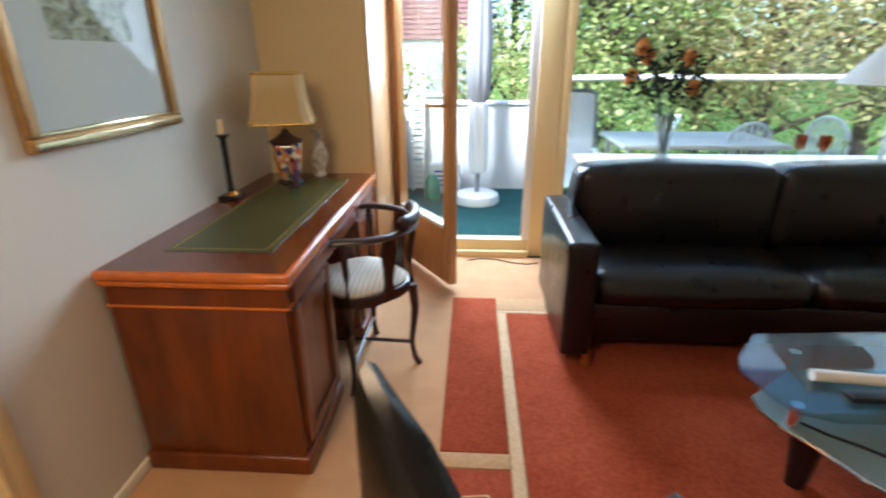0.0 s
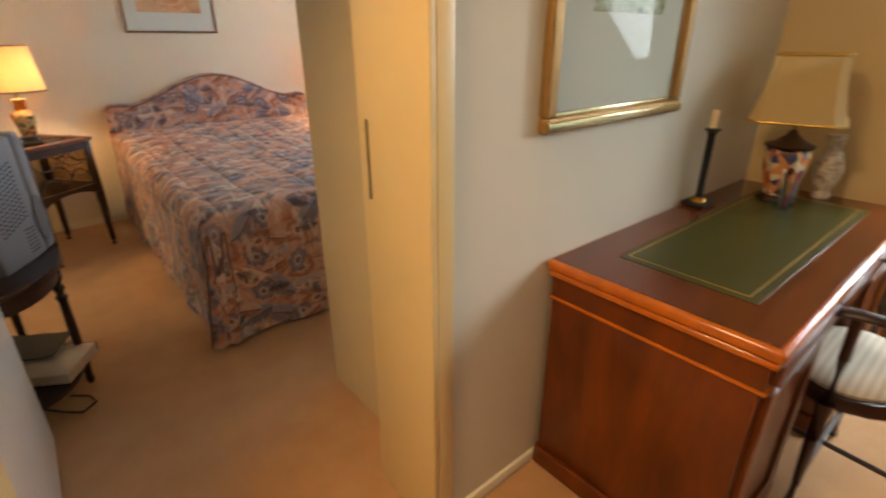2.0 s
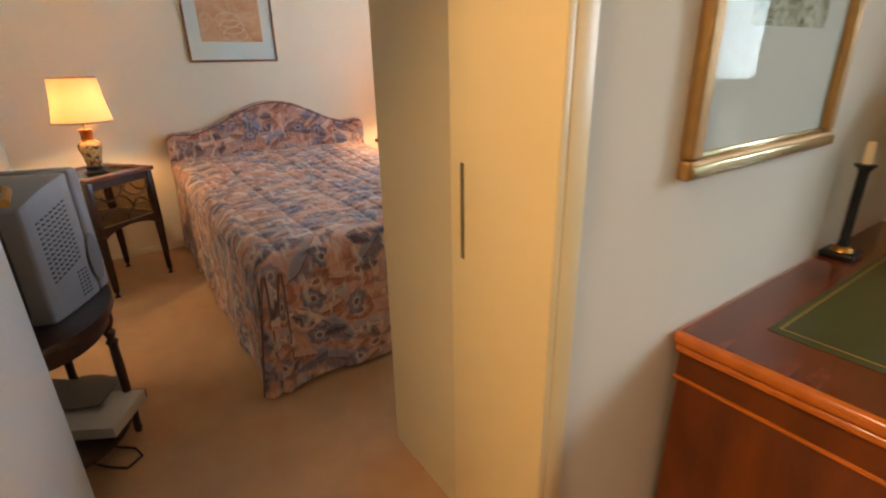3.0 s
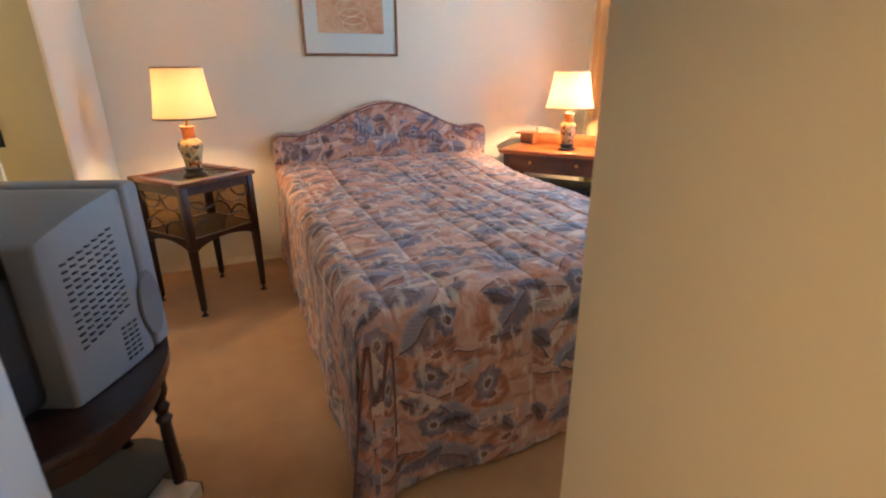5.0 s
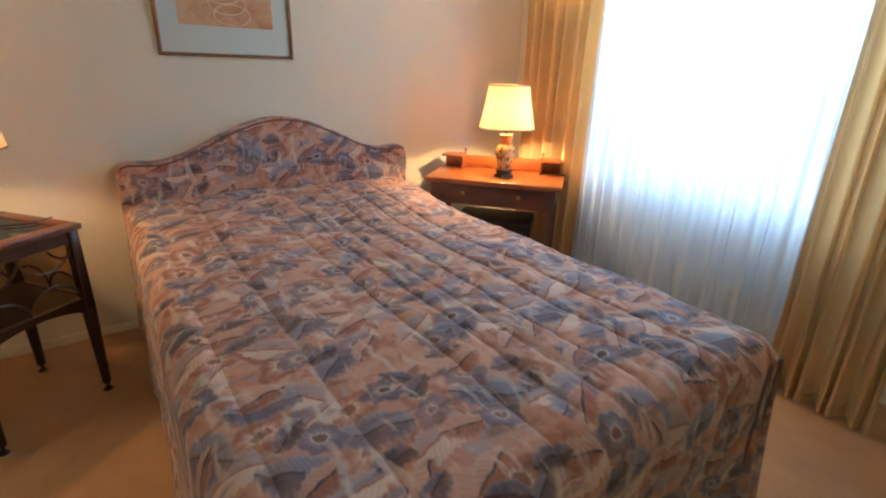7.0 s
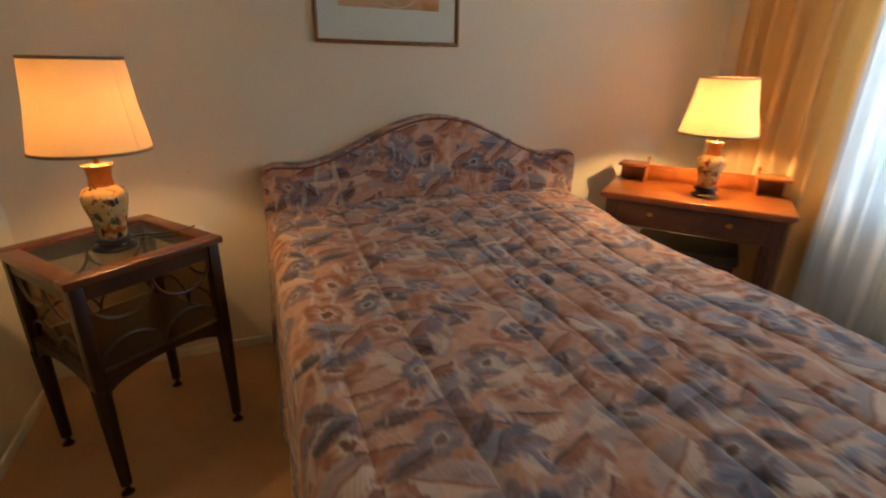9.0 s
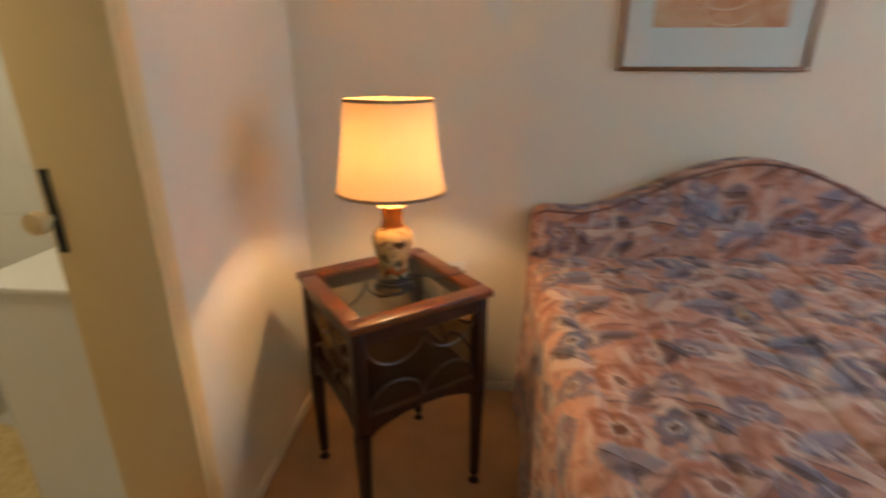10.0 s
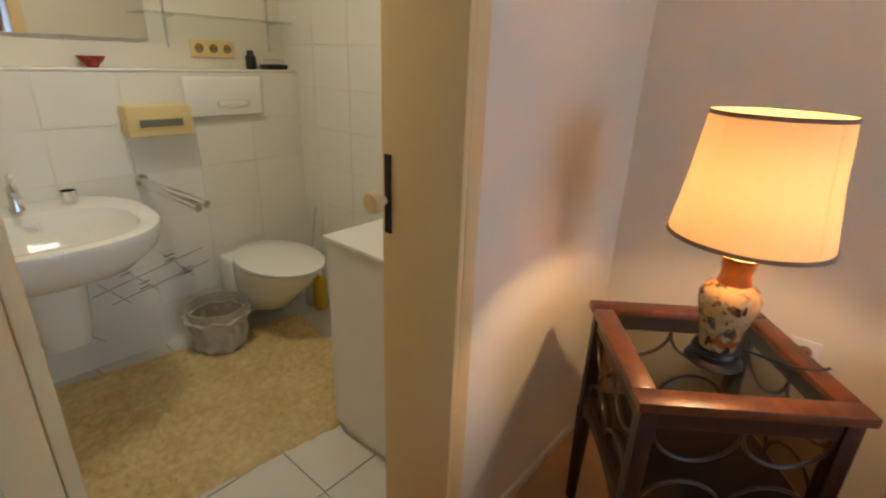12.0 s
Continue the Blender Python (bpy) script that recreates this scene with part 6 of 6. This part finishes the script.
def folded_screen():
    f = thing("slatted_screen", pose(-0.28, 6.12, -0.03), "folded white slatted screen leaning on the parapet", "screen")
    for k in range(3):
        y = 0.03 * k
        for x in (-0.075, 0.055):
            part("stile", boxed(x, x + 0.02, y, y + 0.02, 0.0, 1.02, 0.003, 1), WHITE, f)
        for q in range(15):
            part("slat", boxed(-0.055, 0.055, y + 0.006, y + 0.014, 0.03 + 0.066 * q, 0.075 + 0.066 * q), WHITE, f)


folded_screen()


def garden_chair():
    c = thing("garden_chair", pose(1.09, 4.95, -0.03, 0, 0, 172), "aluminium garden chair with pale grey sling seat", "chair")
    al = plain("grey_aluminium", lin(96, 100, 106), 0.35, 0.6)
    for x in (-0.27, 0.27):
        part("side_frame", tube([(x, 0.30, 0.0), (x, 0.26, 0.42), (x, -0.22, 0.40), (x, -0.30, 0.70), (x * 0.94, -0.42, 1.10)], 0.014, 10), al, c)
        part("rear_leg", tube([(x, -0.22, 0.42), (x, -0.40, 0.0)], 0.014, 10), al, c)
        part("armrest", boxed(x - 0.025, x + 0.025, -0.28, 0.24, 0.62, 0.65, 0.008, 3), WHITE, c)
    part("top_rail", tube([(-0.255, -0.42, 1.10), (-0.15, -0.43, 1.125), (0.15, -0.43, 1.125), (0.255, -0.42, 1.10)], 0.014, 10), al, c)
    part("cross_bar", tube([(-0.27, -0.30, 0.30), (0.27, -0.30, 0.30)], 0.012, 8), al, c)
    part("sling", sheet(lambda u, v: (-0.25 + 0.5 * u, 0.26 - 0.5 * v / 0.42 if v < 0.42 else -0.24 - 0.18 * (v - 0.42) / 0.58, 0.415 if v < 0.42 else 0.415 + 0.69 * (v - 0.42) / 0.58), 8, 24, 0.004), plain("grey_sling", lin(196, 200, 202), 0.8), c)


garden_chair()


def garden_table():
    t = thing("garden_table", pose(2.15, 5.2, -0.03), "white garden table on the balcony", "table")
    part("tabletop", boxed(-0.62, 0.7, -0.4, 0.4, 0.70, 0.74, 0.012, 3), WHITE, t)
    for x in (-0.55, 0.6):
        for y in (-0.33, 0.3):
            part("leg", tube([(x, y, 0), (x, y, 0.70)], 0.02, 10), WHITE, t)


garden_table()


def white_chair(m):
    c = thing("patio_chair", m, "white lattice-backed patio chair at the garden table", "chair", "patio chairs")
    part("seat", boxed(-0.22, 0.22, -0.22, 0.22, 0.42, 0.45, 0.012, 3), WHITE, c)
    for x in (-0.2, 0.2):
        for y in (-0.2, 0.2):
            part("leg", tube([(x, y, 0), (x * 0.95, y * 0.95, 0.43)], 0.015, 8), WHITE, c)
    arc = [(0.26 * math.cos(math.pi * i / 14), -0.22, 0.66 + 0.22 * math.sin(math.pi * i / 14)) for i in range(15)]
    part("back_hoop", tube([(0.26, -0.22, 0.44)] + arc + [(-0.26, -0.22, 0.44)], 0.015, 8), WHITE, c)
    for k in range(7):
        x = -0.19 + 0.063 * k
        part("back_slat", boxed(x - 0.010, x + 0.010, -0.226, -0.214, 0.45, 0.66 + 0.2 * math.sqrt(max(0, 1 - (x / 0.26) ** 2))), WHITE, c)
    return c


w0 = white_chair(pose(2.72, 4.86, -0.03, 0, 0, 200))
copy_thing(w0, pose(3.35, 5.5, -0.03, 0, 0, 95))

# ---- outside: ground, neighbour house, trees ----
GRASS = rug_mat("lawn", lin(62, 84, 34), lin(96, 116, 52))
structure("ground", boxed(-400, 400, 6.5, 800, -3.4, -3.2), GRASS, "lawn around the houses", "ground")


def house():
    h = thing("neighbour_house", pose(-6.8, 19, -3.2), "white neighbour house with reddish shingled upper wall", "house")
    part("wall", boxed(0, 7.6, 0, 6, 0, 5.2), STUCCO, h)
    band = part("shingle_wall", boxed(-0.1, 7.7, -0.1, 6, 5.2, 9.4), SHINGLE, h, "reddish-brown shingled upper storey")
    for k in range(26):
        part("shingle_course", boxed(-0.12, 7.72, -0.13, -0.1, 5.2 + 0.16 * k, 5.325 + 0.16 * k), SHINGLE, band)
    part("roof", boxed(-0.5, 8.1, -0.5, 6.4, 9.4, 9.6), SHINGLE, h)
    for x in (0.8, 3.0, 5.4):
        for z in (0.9, 3.4):
            w = part("window", boxed(x, x + 1.5, -0.04, 0.02, z, z + 1.4, 0.01, 1), GREYPL, h)
            part("sill", boxed(x - 0.05, x + 1.55, -0.12, 0.0, z - 0.08, z), WHITE, w)


SHINGLE = plain("red_shingle", lin(132, 96, 92), 0.85, var=0.2, scale=3)
house()


def leaf_mat(name, a, b, c):
    k = Mat(name, 0.6, 0, 0.3)
    q = k.n.new("ShaderNodeNewGeometry")
    col = k.ramp(q.outputs["Random Per Island"], [(0.0, a), (0.5, b), (1.0, c)])
    k.color(col)
    tr = k.n.new("ShaderNodeBsdfTranslucent")
    k.l.new(col, tr.inputs["Color"])
    mx = k.n.new("ShaderNodeMixShader")
    mx.inputs[0].default_value = 0.5
    k.l.new(k.b.outputs[0], mx.inputs[1])
    k.l.new(tr.outputs[0], mx.inputs[2])
    k.l.new(mx.outputs[0], k.n["Material Output"].inputs["Surface"])
    return k.m


BARK = plain("bark", lin(70, 56, 44), 0.9, var=0.3, scale=6, bump=0.6)
LEAF_A = leaf_mat("yellow_green_leaves", lin(98, 126, 66), lin(164, 176, 102), lin(214, 206, 146))
LEAF_B = leaf_mat("autumn_leaves", lin(120, 130, 76), lin(180, 172, 114), lin(196, 168, 126))
LEAF_C = leaf_mat("dark_green_leaves", lin(60, 86, 64), lin(90, 116, 88), lin(120, 140, 112))


def tree(x, y, height, spread, mat, seed, label, count=20000, size=0.125):
    rnd = random.Random(seed)
    t = thing("tree", pose(x, y, -3.2), label, "tree", "trees by the balcony")
    trunk = part("trunk", tube([(0, 0, 0), (0.08, 0.05, height * 0.25), (-0.05, 0.1, height * 0.55), (0.05, 0, height * 0.9)], 0.2, 10, radii=[0.26, 0.19, 0.12, 0.03]), BARK, t)
    tips = []
    for k in range(26):
        a, z = rnd.uniform(0, 6.28), rnd.uniform(0.22, 0.92) * height
        r = spread * (1.05 - 0.55 * z / height) * rnd.uniform(0.5, 1.0)
        p = Vector((r * math.cos(a), r * math.sin(a), z + 0.12 * height))
        tips.append(p)
        part("limb", tube([(0, 0, z * 0.9), tuple(p * 0.5 + Vector((0, 0, z * 0.45))), tuple(p)], 0.05, 6, radii=[0.07, 0.045, 0.012]), BARK, trunk)
    verts, faces = [], []
    for i in range(count):
        c = tips[rnd.randrange(len(tips))]
        p = c + Vector((rnd.gauss(0, 1), rnd.gauss(0, 1), rnd.gauss(0, 0.7))) * spread * 0.22
        d = Vector((rnd.uniform(-1, 1), rnd.uniform(-1, 1), rnd.uniform(-0.7, 0.5))).normalized()
        u = d.cross(Vector((rnd.uniform(-1, 1), rnd.uniform(-1, 1), 1))).normalized()
        s = size * rnd.uniform(0.6, 1.3)
        b = len(verts)
        verts += [p, p + d * s * 0.5 + u * s * 0.32, p + d * s, p + d * s * 0.5 - u * s * 0.32]
        faces.append((b, b + 1, b + 2, b + 3))
    me = bpy.data.meshes.new("crown")
    me.from_pydata([tuple(v) for v in verts], [], faces)
    me.materials.append(mat)
    crown = new("crown", me)
    crown.parent = t


tree(2.9, 11.5, 7.5, 2.7, LEAF_A, 1, "yellow-green leafy tree beyond the balcony")
tree(6.6, 12.0, 8.0, 3.0, LEAF_B, 2, "autumn-tinted leafy tree beyond the balcony")
tree(9.8, 13.5, 9.0, 3.2, LEAF_B, 3, "autumn-tinted broad tree beyond the balcony")
tree(4.6, 17.0, 10.0, 3.2, LEAF_A, 4, "tall yellow-green tree in the garden")
tree(1.9, 22.0, 13.0, 2.6, LEAF_C, 5, "dark green conifer-like tree in the distance", 6000, 0.22)
tree(0.55, 13.0, 5.0, 1.1, LEAF_A, 6, "slender green tree beside the white house", 2600, 0.14)
tree(-1.4, 12.0, 4.4, 1.0, LEAF_A, 7, "low yellow-green tree behind the parapet", 2400, 0.13)
tree(14.0, 17.0, 11.0, 4.0, LEAF_A, 8, "broad tree at the end of the garden")
tree(9.5, 22.0, 12.0, 4.0, LEAF_A, 9, "tall tree at the end of the garden")

# ---- bathroom tiles ----
def tiled(parent, axis, face, a0, a1, z0, z1, tw, th, depth, outward):
    """Tiles of one size over a wall, each its own piece sharing one mesh."""
    bm = boxed(0, tw - 0.002, 0, depth, 0, th - 0.002, 0.0008, 1)
    me = finish(bm, "tile", TILE)
    na, nz = int((a1 - a0) / tw + 0.02), int((z1 - z0) / th + 0.02)
    for i in range(na):
        for j in range(nz):
            ob = new("tile", me)
            ob.parent = parent
            if axis == "x":
                ob.matrix_basis = pose(a0 + i * tw, face - depth, z0 + j * th)
            else:
                ob.matrix_basis = pose(face - depth, a0 + (i + 1) * tw, z0 + j * th, 0, 0, -90)


tiled(wb_low, "x", BY, BX0, BX1, 0.0, 1.315, 0.2928, 0.2191, 0.003, 1)
tiled(wb_w, "y", BX0, -1.47, 0.29, 0.0, H, 0.2866, 0.2083, 0.003, 1)
bm = boxed(0, 0.297, 0, 0.297, 0, 0.012, 0.0015, 1)
me = finish(bm, "tile", FTILE)
for i in range(7):
    for j in range(6):
        ob = new("tile", me)
        ob.parent = bfloor
        ob.matrix_basis = pose(BX0 + 0.3 * i, -1.34 + 0.272 * j, -0.012) @ Matrix.Diagonal((1, 0.9, 1, 1))
# slanting lattice decoration on the lower tiles
decor = thing("tile_decor", pose(0, BY + 0.0005, 0), "grey slanting lattice lines printed on the tiles", "tile decor")
INK = plain("tile_ink", lin(150, 144, 136), 0.3)
INKD = plain("tile_ink_dark", lin(84, 78, 74), 0.3)
for x0, z0, x1, z1 in ((-3.35, 0.35, -3.86, 0.46), (-3.42, 0.29, -3.88, 0.38), (-3.48, 0.46, -3.62, 0.30), (-3.66, 0.49, -3.80, 0.32), (-3.38, 0.41, -3.50, 0.27), (-3.28, 0.20, -3.36, 0.12)):
    ln, an = math.hypot(x1 - x0, z1 - z0), math.degrees(math.atan2(-(z1 - z0), x1 - x0))
    part("line", boxed(0, ln, 0, 0.0012, -0.0018, 0.0018, m=pose(x0, 0, z0, 0, an, 0)), INK, decor)
for x, z, an in ((-3.50, 0.435, 12), (-3.57, 0.345, 12), (-3.70, 0.45, 12), (-3.77, 0.36, 12)):
    for dz in (-0.012, 0.012):
        part("mark", boxed(-0.024, 0.024, 0, 0.0012, -0.0022, 0.0022, m=pose(x, 0, z + dz, 0, an, 0)), INKD, decor)
